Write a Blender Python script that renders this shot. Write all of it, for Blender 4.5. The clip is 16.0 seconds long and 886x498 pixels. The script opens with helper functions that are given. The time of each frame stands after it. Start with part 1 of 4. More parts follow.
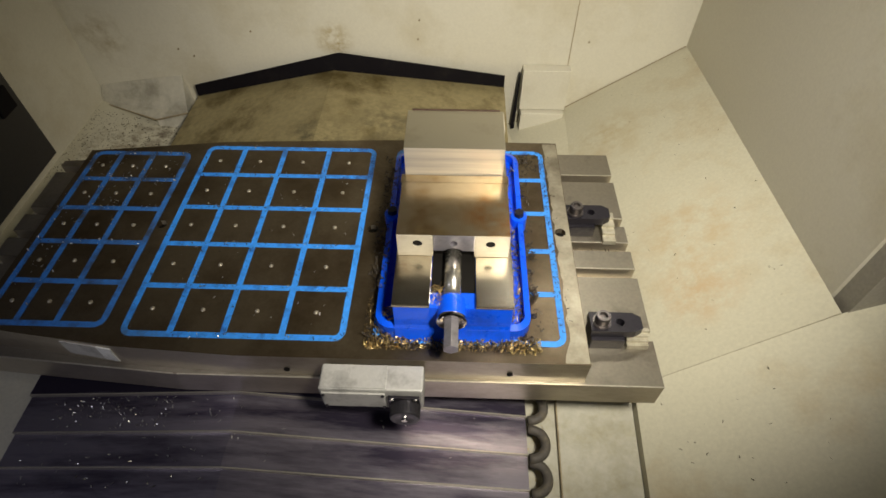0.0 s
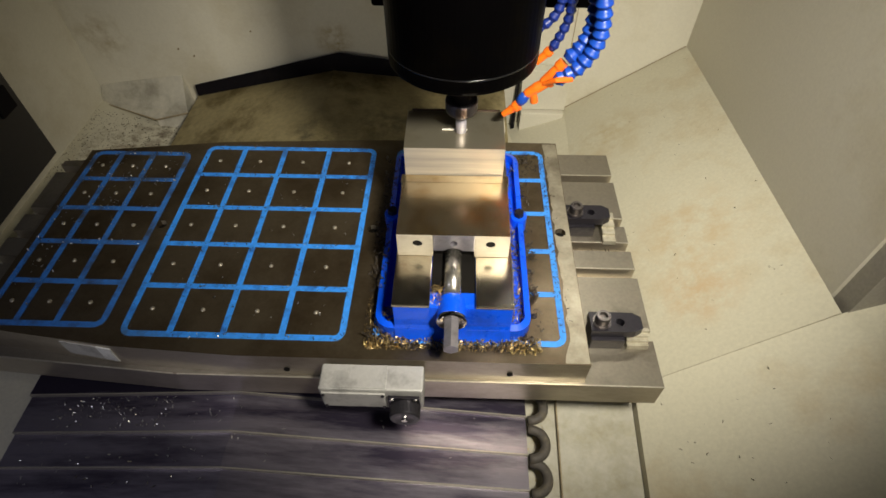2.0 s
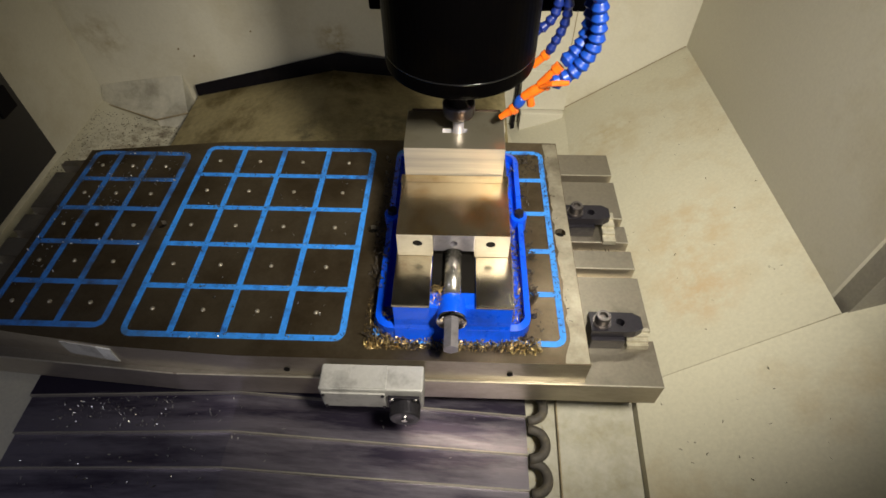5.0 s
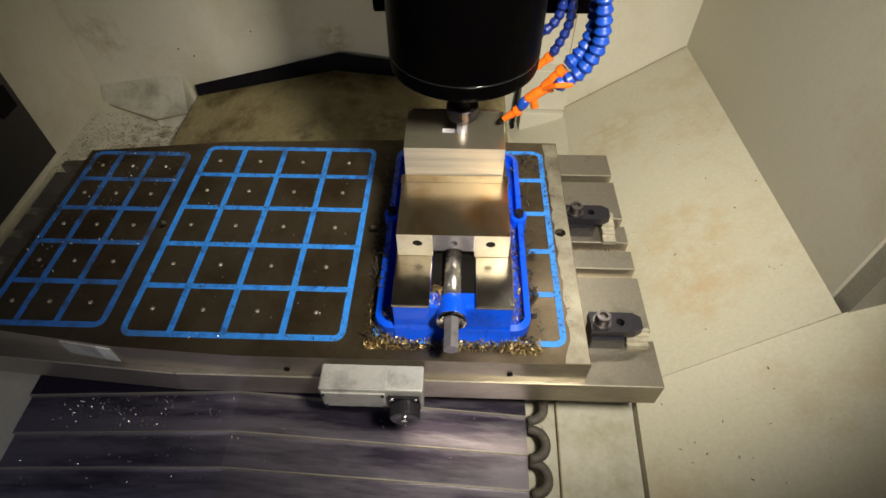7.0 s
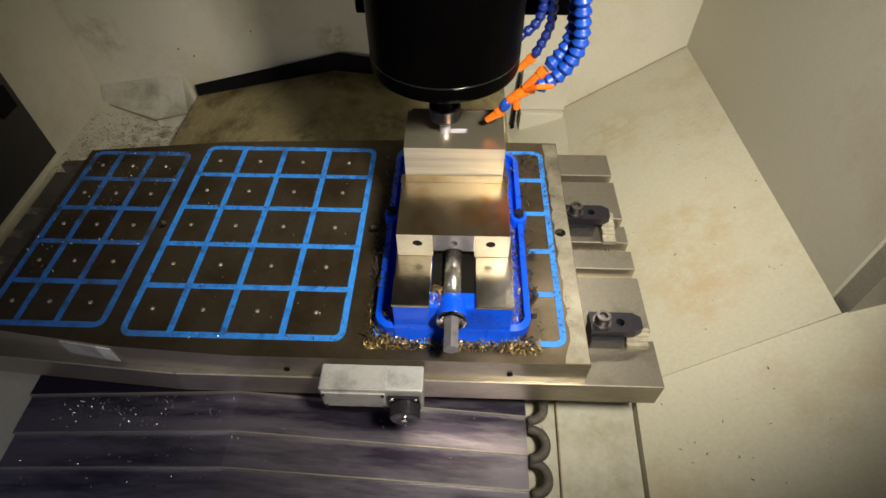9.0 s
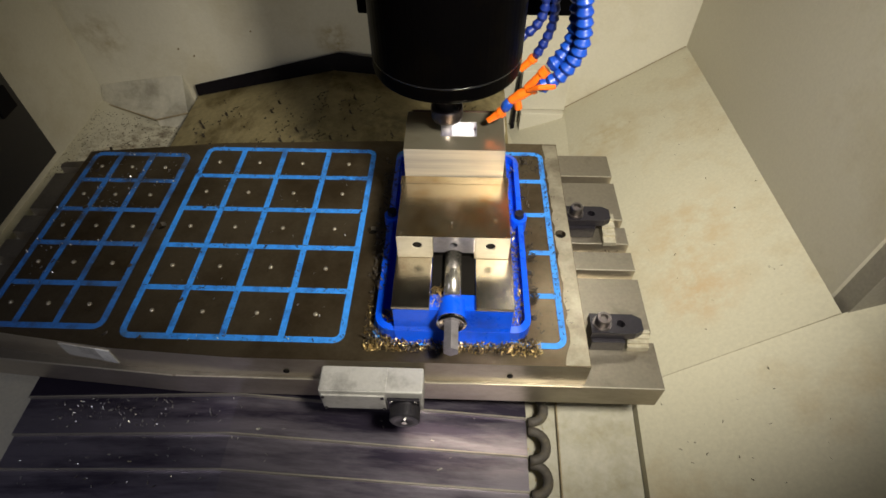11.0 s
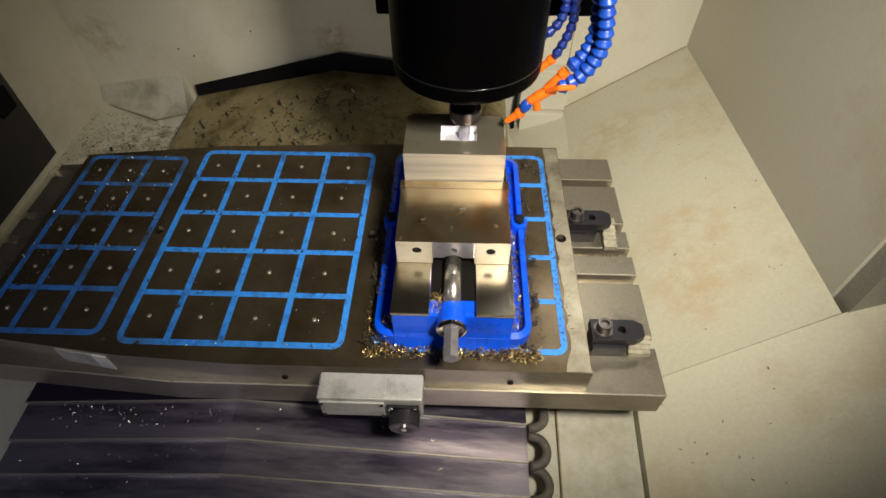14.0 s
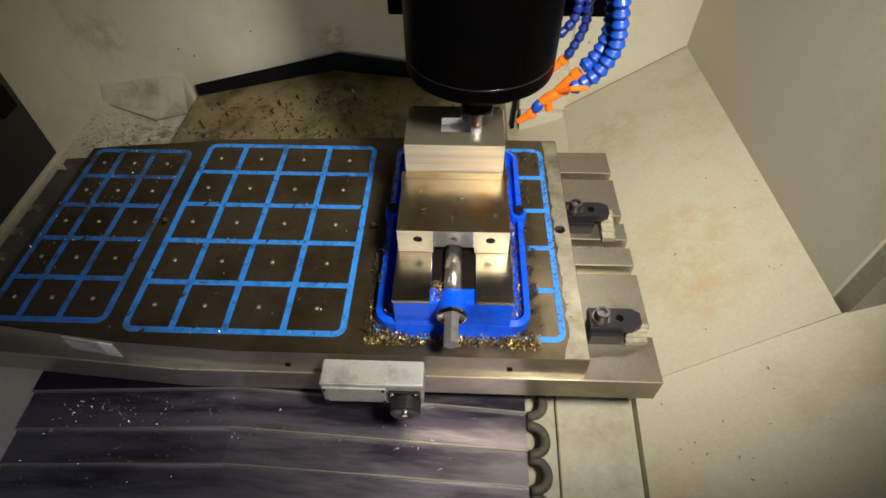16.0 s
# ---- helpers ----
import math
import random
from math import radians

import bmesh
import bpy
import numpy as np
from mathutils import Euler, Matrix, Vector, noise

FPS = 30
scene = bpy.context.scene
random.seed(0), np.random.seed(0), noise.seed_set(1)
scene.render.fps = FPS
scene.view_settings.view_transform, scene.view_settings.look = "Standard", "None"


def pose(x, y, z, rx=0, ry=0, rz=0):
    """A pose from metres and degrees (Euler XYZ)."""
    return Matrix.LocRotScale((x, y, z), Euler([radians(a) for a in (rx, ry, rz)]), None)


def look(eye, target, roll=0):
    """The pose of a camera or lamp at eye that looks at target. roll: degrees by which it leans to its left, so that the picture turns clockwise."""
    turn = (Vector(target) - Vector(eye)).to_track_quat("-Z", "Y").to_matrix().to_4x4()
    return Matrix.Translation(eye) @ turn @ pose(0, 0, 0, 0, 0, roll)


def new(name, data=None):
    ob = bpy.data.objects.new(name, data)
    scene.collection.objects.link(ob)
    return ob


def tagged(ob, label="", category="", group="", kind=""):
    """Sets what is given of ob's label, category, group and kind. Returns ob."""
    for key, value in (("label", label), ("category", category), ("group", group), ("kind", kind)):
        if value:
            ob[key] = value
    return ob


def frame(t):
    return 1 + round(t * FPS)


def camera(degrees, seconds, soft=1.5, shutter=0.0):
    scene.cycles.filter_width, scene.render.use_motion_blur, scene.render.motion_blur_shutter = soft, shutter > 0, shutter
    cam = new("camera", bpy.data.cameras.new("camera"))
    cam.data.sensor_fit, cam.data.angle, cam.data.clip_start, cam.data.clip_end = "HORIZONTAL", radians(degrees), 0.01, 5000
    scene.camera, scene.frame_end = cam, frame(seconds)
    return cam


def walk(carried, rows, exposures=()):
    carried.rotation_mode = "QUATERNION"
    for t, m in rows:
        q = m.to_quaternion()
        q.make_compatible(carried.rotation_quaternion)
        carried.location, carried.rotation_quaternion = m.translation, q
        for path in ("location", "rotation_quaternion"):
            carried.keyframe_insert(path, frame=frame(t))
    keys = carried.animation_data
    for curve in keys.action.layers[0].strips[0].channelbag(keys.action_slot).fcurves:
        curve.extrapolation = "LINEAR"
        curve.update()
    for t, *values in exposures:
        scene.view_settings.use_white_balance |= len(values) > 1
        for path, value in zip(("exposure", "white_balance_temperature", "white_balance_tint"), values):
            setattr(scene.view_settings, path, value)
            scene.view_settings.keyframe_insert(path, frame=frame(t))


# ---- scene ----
cam = camera(79.06, 16.0, soft=1.6)
EYE = pose(0.1995, -0.4265, 0.6467, 40.33, 0.25, 1.9)
walk(cam, [(0.0, EYE), (16.0, EYE)], exposures=[(0.0, 0.0), (16.0, 0.0)])

# ---- world and lights ----
world = bpy.data.worlds.new("world")
scene.world = world
world.use_nodes = True
world.node_tree.nodes["Background"].inputs[0].default_value = (0.05, 0.05, 0.055, 1)
world.node_tree.nodes["Background"].inputs[1].default_value = 0.12


def spot_light(name, eye, target, watts, colour, cone, radius):
    data = bpy.data.lights.new(name, "SPOT")
    data.energy, data.color, data.spot_size, data.spot_blend, data.shadow_soft_size = watts, colour, radians(cone), 1.0, radius
    ob = new(name, data)
    ob.matrix_world = look(eye, target)
    return ob


spot_light("work_light_right", (0.50, -0.42, 0.88), (0.275, 0.42, 0.0), 86.0, (1.0, 0.93, 0.79), 80, 0.075)
spot_light("work_light_rear", (0.62, 0.72, 1.05), (0.38, 0.14, 0.0), 9.5, (1.0, 0.93, 0.80), 62, 0.07)
# Fill added to lift the spindle's shadow on the back wall; no fixture there.
spot_light("work_light_low", (-0.55, -0.75, 0.27), (0.0, 0.82, 0.17), 12.0, (1.0, 0.94, 0.80), 37, 0.09)
# Fill added for the dim left front; no lamp is known there.
spot_light("work_light_left", (-0.60, -0.60, 0.80), (-0.43, -0.04, -0.1), 8.0, (0.82, 0.82, 1.0), 78, 0.10)


# ---- materials ----
def material(name, base, rough=0.5, metal=0.0, stain=None, stain_at=(0.52, 0.7), stain_scale=6.0, grain=0.12,
             grain_scale=180.0, bump=0.05, bump_scale=400.0, stretch=(1, 1, 1), rough_var=0.12, coat=0.0, per_object=0.0, spec=0.5, spots=()):
    """Base colour with fine grain, broad stains, uneven gloss and fine relief, at real size."""
    m = bpy.data.materials.new(name)
    m.use_nodes = True
    nodes, links = m.node_tree.nodes, m.node_tree.links
    shader = nodes["Principled BSDF"]
    place = nodes.new("ShaderNodeTexCoord")
    mapping = nodes.new("ShaderNodeMapping")
    mapping.inputs["Scale"].default_value = stretch
    links.new(place.outputs["Object"], mapping.inputs[0])

    def noise_at(scale, detail=6.0, rough_=0.6):
        n = nodes.new("ShaderNodeTexNoise")
        n.inputs["Scale"].default_value, n.inputs["Detail"].default_value = scale, detail
        n.inputs["Roughness"].default_value = rough_
        links.new(mapping.outputs[0], n.inputs["Vector"])
        return n.outputs["Fac"]

    fine = noise_at(grain_scale)
    value = nodes.new("ShaderNodeMapRange")
    value.inputs["To Min"].default_value, value.inputs["To Max"].default_value = 1 - grain * 2, 1 + grain * 2
    links.new(fine, value.inputs["Value"])
    mixed = nodes.new("ShaderNodeMix")
    mixed.data_type = "RGBA"
    broad = noise_at(stain_scale, 8.0, 0.65)
    ramp = nodes.new("ShaderNodeMapRange")
    ramp.inputs["From Min"].default_value, ramp.inputs["From Max"].default_value = stain_at
    links.new(broad, ramp.inputs["Value"])
    links.new(ramp.outputs[0], mixed.inputs["Factor"])
    mixed.inputs["A"].default_value = (*base, 1)
    mixed.inputs["B"].default_value = (*(stain or [c * 0.75 for c in base]), 1)
    scaled = nodes.new("ShaderNodeMix")
    scaled.data_type, scaled.blend_type = "RGBA", "MULTIPLY"
    scaled.inputs["Factor"].default_value = 1.0
    links.new(mixed.outputs["Result"], scaled.inputs["A"])
    links.new(value.outputs[0], scaled.inputs["B"])
    out = scaled.outputs["Result"]
    for (sx, sy, sz), reach, tone in spots:
        far = nodes.new("ShaderNodeVectorMath")
        far.operation = "DISTANCE"
        links.new(place.outputs["Object"], far.inputs[0])
        far.inputs[1].default_value = (sx, sy, sz)
        near = nodes.new("ShaderNodeMapRange")
        near.interpolation_type = "SMOOTHSTEP"
        near.inputs["From Min"].default_value, near.inputs["From Max"].default_value = reach, reach * 0.2
        links.new(far.outputs["Value"], near.inputs["Value"])
        rough_edge = nodes.new("ShaderNodeMapRange")
        rough_edge.inputs["From Min"].default_value, rough_edge.inputs["From Max"].default_value = 0.42, 0.64
        links.new(noise_at(28.0, 8.0, 0.7), rough_edge.inputs["Value"])
        mask = nodes.new("ShaderNodeMath")
        mask.operation = "MULTIPLY"
        links.new(near.outputs[0], mask.inputs[0])
        links.new(rough_edge.outputs[0], mask.inputs[1])
        blot = nodes.new("ShaderNodeMix")
        blot.data_type = "RGBA"
        links.new(mask.outputs[0], blot.inputs["Factor"])
        links.new(out, blot.inputs["A"])
        blot.inputs["B"].default_value = (*tone, 1)
        out = blot.outputs["Result"]
    if per_object:
        info = nodes.new("ShaderNodeObjectInfo")
        vary = nodes.new("ShaderNodeMapRange")
        vary.inputs["To Min"].default_value, vary.inputs["To Max"].default_value = 1 - per_object, 1 + per_object
        links.new(info.outputs["Random"], vary.inputs["Value"])
        again = nodes.new("ShaderNodeMix")
        again.data_type, again.blend_type = "RGBA", "MULTIPLY"
        again.inputs["Factor"].default_value = 1.0
        links.new(out, again.inputs["A"])
        links.new(vary.outputs[0], again.inputs["B"])
        out = again.outputs["Result"]
    links.new(out, shader.inputs["Base Color"])
    gloss = nodes.new("ShaderNodeMapRange")
    gloss.inputs["To Min"].default_value, gloss.inputs["To Max"].default_value = max(0.02, rough - rough_var), min(1, rough + rough_var)
    links.new(noise_at(stain_scale * 3.1), gloss.inputs["Value"])
    links.new(gloss.outputs[0], shader.inputs["Roughness"])
    shader.inputs["Metallic"].default_value = metal
    shader.inputs["Specular IOR Level"].default_value = spec
    shader.inputs["Coat Weight"].default_value = coat
    relief = nodes.new("ShaderNodeBump")
    relief.inputs["Strength"].default_value, relief.inputs["Distance"].default_value = bump, 0.002
    links.new(noise_at(bump_scale, 4.0), relief.inputs["Height"])
    links.new(relief.outputs[0], shader.inputs["Normal"])
    return m


CREAM = material("cream_paint", (0.62, 0.59, 0.485), 0.42, stain=(0.49, 0.44, 0.31), stain_at=(0.5, 0.75), stain_scale=3.5, grain=0.05, bump=0.04,
                 spots=[((-0.115, 0.82, -0.03), 0.06, (0.34, 0.26, 0.11)), ((-0.70, 0.82, -0.03), 0.09, (0.44, 0.39, 0.27)), ((0.42, 0.80, -0.23), 0.07, (0.28, 0.22, 0.13))])
SCUFFED = material("scuffed_cream_paint", (0.50, 0.475, 0.39), 0.5, stain=(0.30, 0.28, 0.22), stain_at=(0.42, 0.62), stain_scale=11.0, grain=0.12, grain_scale=60, bump=0.08)
TRAY = material("dirty_cream_paint", (0.56, 0.53, 0.405), 0.5, stain=(0.45, 0.36, 0.21), stain_at=(0.54, 0.78), stain_scale=4.5, grain=0.08, bump=0.08,
                spots=[((0.605, 0.13, -0.09), 0.10, (0.52, 0.40, 0.25)), ((0.63, 0.26, -0.09), 0.15, (0.52, 0.43, 0.28)), ((0.56, 0.62, -0.16), 0.12, (0.48, 0.41, 0.26)), ((-0.66, 0.62, -0.23), 0.13, (0.16, 0.12, 0.07)), ((-0.60, 0.72, -0.245), 0.08, (0.12, 0.09, 0.06))])
COVER = material("oily_sheet_steel", (0.31, 0.258, 0.130), 0.46, 0.25, stain=(0.12, 0.088, 0.030), stain_at=(0.48, 0.66), stain_scale=9.0, grain=0.2, grain_scale=70,
                 spots=[((-0.03, -0.09, 0.07), 0.14, (0.10, 0.085, 0.045)), ((0.13, 0.0, 0.06), 0.12, (0.14, 0.115, 0.06))])
WAY = material("brushed_way_cover_steel", (0.30, 0.275, 0.325), 0.40, 0.82, stain=(0.06, 0.05, 0.082), stain_at=(0.45, 0.60), stain_scale=5.5, grain=0.06, stretch=(0.30, 2.2, 1))
LIP = material("bright_worn_edge_steel", (0.50, 0.465, 0.385), 0.40, 0.7, grain=0.15)
DOOR = material("dark_grey_door_paint", (0.034, 0.031, 0.030), 0.5, stain=(0.03, 0.03, 0.03), stain_scale=4)
WIPER = material("black_rubber", (0.006, 0.005, 0.007), 0.65, stain=(0.014, 0.012, 0.012), stain_scale=14, spec=0.12)
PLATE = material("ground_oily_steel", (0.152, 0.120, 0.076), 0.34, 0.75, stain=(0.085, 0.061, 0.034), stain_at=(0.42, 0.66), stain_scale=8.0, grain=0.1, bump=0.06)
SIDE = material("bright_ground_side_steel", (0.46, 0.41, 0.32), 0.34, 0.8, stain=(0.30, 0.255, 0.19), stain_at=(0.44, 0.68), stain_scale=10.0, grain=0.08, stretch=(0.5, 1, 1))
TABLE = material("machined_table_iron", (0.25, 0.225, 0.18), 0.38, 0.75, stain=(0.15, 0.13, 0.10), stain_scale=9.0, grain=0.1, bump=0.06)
BLUE_LINE = material("sky_blue_seal", (0.04, 0.27, 0.82), 0.45, stain=(0.02, 0.095, 0.36), stain_at=(0.52, 0.72), stain_scale=34.0, grain=0.22, grain_scale=120,
                     spots=[((0.108, 0.15, 0.05), 0.14, (0.02, 0.065, 0.22)), ((-0.20, -0.20, 0.05), 0.10, (0.05, 0.13, 0.28)), ((-0.05, 0.20, 0.05), 0.10, (0.03, 0.10, 0.30))])
# Left grid: the weak light there is put into a darker, dusty blue.
BLUE_DIM_DUSTY = material("dusty_blue_seal", (0.036, 0.165, 0.50), 0.5, stain=(0.04, 0.065, 0.12), stain_at=(0.46, 0.64), stain_scale=22.0, grain=0.2)
VISE_BLUE = material("royal_blue_enamel", (0.002, 0.088, 0.82), 0.3, stain=(0.003, 0.055, 0.52), stain_scale=18.0, grain=0.06, coat=0.4)
# Orange patch by the right edge, small pale patch at the front.
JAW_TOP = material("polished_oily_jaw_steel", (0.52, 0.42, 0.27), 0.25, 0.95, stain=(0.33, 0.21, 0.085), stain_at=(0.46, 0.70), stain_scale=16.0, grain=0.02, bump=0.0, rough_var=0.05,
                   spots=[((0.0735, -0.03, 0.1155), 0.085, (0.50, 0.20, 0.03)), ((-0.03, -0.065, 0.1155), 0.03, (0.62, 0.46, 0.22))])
JAW = material("ground_jaw_steel", (0.62, 0.57, 0.46), 0.38, 0.35, stain=(0.42, 0.35, 0.24), stain_at=(0.45, 0.75), stain_scale=14.0, grain=0.04, stretch=(0.7, 1.6, 1.6))
RAIL = material("bright_ground_steel", (0.62, 0.57, 0.47), 0.24, 1.0, stain=(0.40, 0.32, 0.24), stain_scale=18.0, grain=0.04, bump=0.0, rough_var=0.05)
STOCK = material("aluminium_stock", (0.52, 0.495, 0.44), 0.36, 0.5, stain=(0.36, 0.34, 0.335), stain_at=(0.4, 0.66), stain_scale=22.0, grain=0.05, stretch=(0.12, 3, 3))
RED_BROWN = material("rusty_dark_edge", (0.06, 0.035, 0.025), 0.6, 0.2)
STOCK_TOP = material("milled_aluminium_top", (0.60, 0.55, 0.41), 0.30, 0.88, stain=(0.52, 0.46, 0.32), stain_scale=14, grain=0.01, rough_var=0.03, bump=0.0)
NUT = material("polished_dark_nut_steel", (0.10, 0.092, 0.11), 0.30, 1.0, stain_scale=40, grain=0.06)
MILL = material("ground_carbide", (0.55, 0.53, 0.62), 0.42, 0.6, stain_scale=40, grain=0.08)
POCKET = material("fresh_cut_aluminium", (0.86, 0.85, 0.90), 0.38, 0.55, grain=0.05, grain_scale=300)
DARK = material("black_oxide_steel", (0.018, 0.016, 0.022), 0.38, 0.4, stain=(0.04, 0.036, 0.036), stain_scale=40, grain=0.12)
SCREW = material("dull_screw_steel", (0.42, 0.38, 0.30), 0.32, 0.55, grain=0.1)
LEAD = material("oiled_lead_screw_steel", (0.66, 0.63, 0.56), 0.24, 0.9, stain=(0.30, 0.27, 0.22), stain_scale=40, stretch=(1, 3, 1))
# Near-black colour that puts the shade of bores and recesses into parts.
HOLE = material("dark_bore", (0.007, 0.006, 0.005), 0.6, 0.1, spec=0.15)
BOLT = material("worn_bolt_steel", (0.15, 0.135, 0.13), 0.34, 0.9, stain_scale=60)
CHROME = material("polished_steel", (0.62, 0.60, 0.57), 0.16, 1.0, stain_scale=40, grain=0.05)
SPINDLE = material("black_spindle_paint", (0.0009, 0.0008, 0.0009), 0.34, stain=(0.0015, 0.0012, 0.0009), stain_scale=12, grain=0.05, spec=0.02)
RING = material("glossy_black_ring", (0.008, 0.008, 0.009), 0.14, 0.1, stain_scale=30)
PALE = material("pale_bare_steel", (0.44, 0.41, 0.32), 0.42, 0.4, stain=(0.32, 0.29, 0.21), stain_scale=40)
HOSE = material("blue_hose_plastic", (0.008, 0.060, 0.40), 0.38, stain=(0.006, 0.04, 0.30), stain_scale=40, grain=0.05)
# Rear hoses: the same blue with their shade put into the colour.
HOSE_SHADED = material("navy_hose_plastic", (0.007, 0.022, 0.17), 0.38, stain=(0.005, 0.015, 0.12), stain_scale=40, grain=0.05)
BELLOWS = material("grey_bellows_rubber", (0.085, 0.076, 0.066), 0.55, stain=(0.16, 0.135, 0.09), stain_at=(0.5, 0.7), stain_scale=40, grain=0.15, spec=0.3)
HEX = material("grey_drive_steel", (0.46, 0.44, 0.48), 0.36, 0.8, stain_scale=60)
GLARE = material("worn_pale_steel", (0.40, 0.365, 0.28), 0.40, 0.7, stain=(0.20, 0.175, 0.13), stain_at=(0.42, 0.66), stain_scale=16, grain=0.08)
ORANGE = material("orange_nozzle_plastic", (0.85, 0.16, 0.01), 0.35, stain=(0.6, 0.10, 0.01), stain_scale=40, grain=0.05)
CASTING = material("worn_white_casting", (0.52, 0.51, 0.48), 0.42, 0.2, stain=(0.32, 0.31, 0.29), stain_at=(0.46, 0.64), stain_scale=24, grain=0.08)
KNOB = material("dark_anodised_metal", (0.055, 0.052, 0.06), 0.32, 0.6, stain_scale=50)
BRASS_CHIP = material("golden_chip", (0.66, 0.49, 0.21), 0.36, 0.85, stain=(0.10, 0.07, 0.035), stain_at=(0.46, 0.62), stain_scale=120, grain=0.2)
DARK_CHIP = material("dark_chip", (0.05, 0.04, 0.03), 0.5, 0.5, stain=(0.12, 0.09, 0.05), stain_scale=90)
BROWN_CHIP = material("brown_chip", (0.20, 0.12, 0.05), 0.45, 0.5, stain=(0.08, 0.05, 0.025), stain_scale=90)
SILVER_CHIP = material("silver_chip", (0.62, 0.61, 0.58), 0.34, 1.0, stain_scale=90)
SEAM = material("brown_sealant", (0.30, 0.24, 0.14), 0.6, stain=(0.14, 0.10, 0.06), stain_scale=25, grain=0.2)
SEALANT = material("pale_sealant", (0.42, 0.385, 0.29), 0.6, stain=(0.27, 0.23, 0.15), stain_scale=25, grain=0.15)
# Tray paint darkened for the trough's shade, with its grime and stains.
SHELF = material("grimy_cream_paint", (0.45, 0.43, 0.345), 0.5, stain=(0.34, 0.31, 0.20), stain_at=(0.46, 0.68), stain_scale=14, grain=0.1, grain_scale=90, bump=0.06)
PAPER = material("white_sticker", (0.72, 0.72, 0.70), 0.5, stain=(0.5, 0.5, 0.48), stain_scale=60)


# ---- mesh helpers ----
def thing(name, at, label, category, group=""):
    ob = new(name)
    ob.location = at
    ob.empty_display_size = 0.02
    return tagged(ob, label, category, group)


def origin(ob):
    at = Vector((0, 0, 0))
    while ob is not None:
        at += ob.location
        ob = ob.parent
    return at


def part(name, bm, mat, parent=None, label="", smooth=False, bevel=0.0, kind=""):
    """Links a bmesh, built in world places, as one mesh object under a thing or a part."""
    if bevel:
        sharp = [e for e in bm.edges if len(e.link_faces) == 2 and e.calc_face_angle(0) > 0.6]
        bmesh.ops.bevel(bm, geom=sharp, offset=bevel, segments=2, profile=0.6, affect="EDGES", clamp_overlap=True)
    if parent is not None:
        bmesh.ops.translate(bm, verts=bm.verts, vec=-origin(parent))
    bmesh.ops.recalc_face_normals(bm, faces=bm.faces)
    data = bpy.data.meshes.new(name)
    bm.to_mesh(data)
    bm.free()
    data.materials.append(mat)
    if smooth:
        for p in data.polygons:
            p.use_smooth = True
    ob = new(name, data)
    ob.parent = parent
    if label:
        ob["label"] = label
    if kind:
        ob["kind"] = kind
    return ob


def again(ob, at, name=None):
    """Another object on the same mesh, moved by at."""
    o = new(name or ob.name.split(".")[0], ob.data)
    o.parent = ob.parent
    o.location = Vector(ob.location) + Vector(at)
    for key in ("label", "kind"):
        if key in ob.keys():
            o[key] = ob[key]
    return o


def box(bm, x0, x1, y0, y1, z0, z1):
    m = Matrix.LocRotScale(((x0 + x1) / 2, (y0 + y1) / 2, (z0 + z1) / 2), None, (x1 - x0, y1 - y0, z1 - z0))
    bmesh.ops.create_cube(bm, size=1, matrix=m)
    return bm


def boxed(*a):
    return box(bmesh.new(), *a)


def cyl(bm, p0, p1, r0, r1=None, seg=24):
    p0, p1 = Vector(p0), Vector(p1)
    axis = p1 - p0
    m = Matrix.Translation((p0 + p1) / 2) @ axis.to_track_quat("Z", "Y").to_matrix().to_4x4()
    bmesh.ops.create_cone(bm, cap_ends=True, segments=seg, radius1=r0, radius2=r0 if r1 is None else r1, depth=axis.length, matrix=m)
    return bm


def cyled(*a, **k):
    return cyl(bmesh.new(), *a, **k)


def lathe(bm, centre, profile, seg=32):
    """A body turned about a vertical axis; profile: (radius, z)."""
    rings = []
    for r, z in profile:
        rings.append([bm.verts.new((centre[0] + r * math.cos(2 * math.pi * i / seg), centre[1] + r * math.sin(2 * math.pi * i / seg), z)) for i in range(seg)])
    for a, b in zip(rings, rings[1:]):
        for i in range(seg):
            bm.faces.new((a[i], a[(i + 1) % seg], b[(i + 1) % seg], b[i]))
    bm.faces.new(rings[0][::-1]), bm.faces.new(rings[-1])
    return bm


def tube(bm, path, radii, seg=12):
    """A round body along a path, with its own radius at each point."""
    path = [Vector(p) for p in path]
    rings = []
    for i, p in enumerate(path):
        way = (path[min(i + 1, len(path) - 1)] - path[max(i - 1, 0)]).normalized()
        q = way.to_track_quat("Z", "Y")
        rings.append([bm.verts.new(p + q @ Vector((radii[i] * math.cos(2 * math.pi * k / seg), radii[i] * math.sin(2 * math.pi * k / seg), 0))) for k in range(seg)])
    for a, b in zip(rings, rings[1:]):
        for k in range(seg):
            bm.faces.new((a[k], a[(k + 1) % seg], b[(k + 1) % seg], b[k]))
    bm.faces.new(rings[0][::-1]), bm.faces.new(rings[-1])
    return bm


def slab(bm, corners, down):
    """A sheet through the corners, thickened by the vector down."""
    top = [bm.verts.new(c) for c in corners]
    low = [bm.verts.new(Vector(c) + Vector(down)) for c in corners]
    bm.faces.new(top), bm.faces.new(low[::-1])
    n = len(top)
    for i in range(n):
        bm.faces.new((top[i], low[i], low[(i + 1) % n], top[(i + 1) % n]))
    return bm


def slabbed(corners, down=(0, 0, -0.012)):
    return slab(bmesh.new(), corners, down)


def extruded(profile, y0, y1):
    """A section in x and z, drawn from y0 to y1."""
    return slab(bmesh.new(), [(x, y0, z) for x, z in profile], (0, y1 - y0, 0))


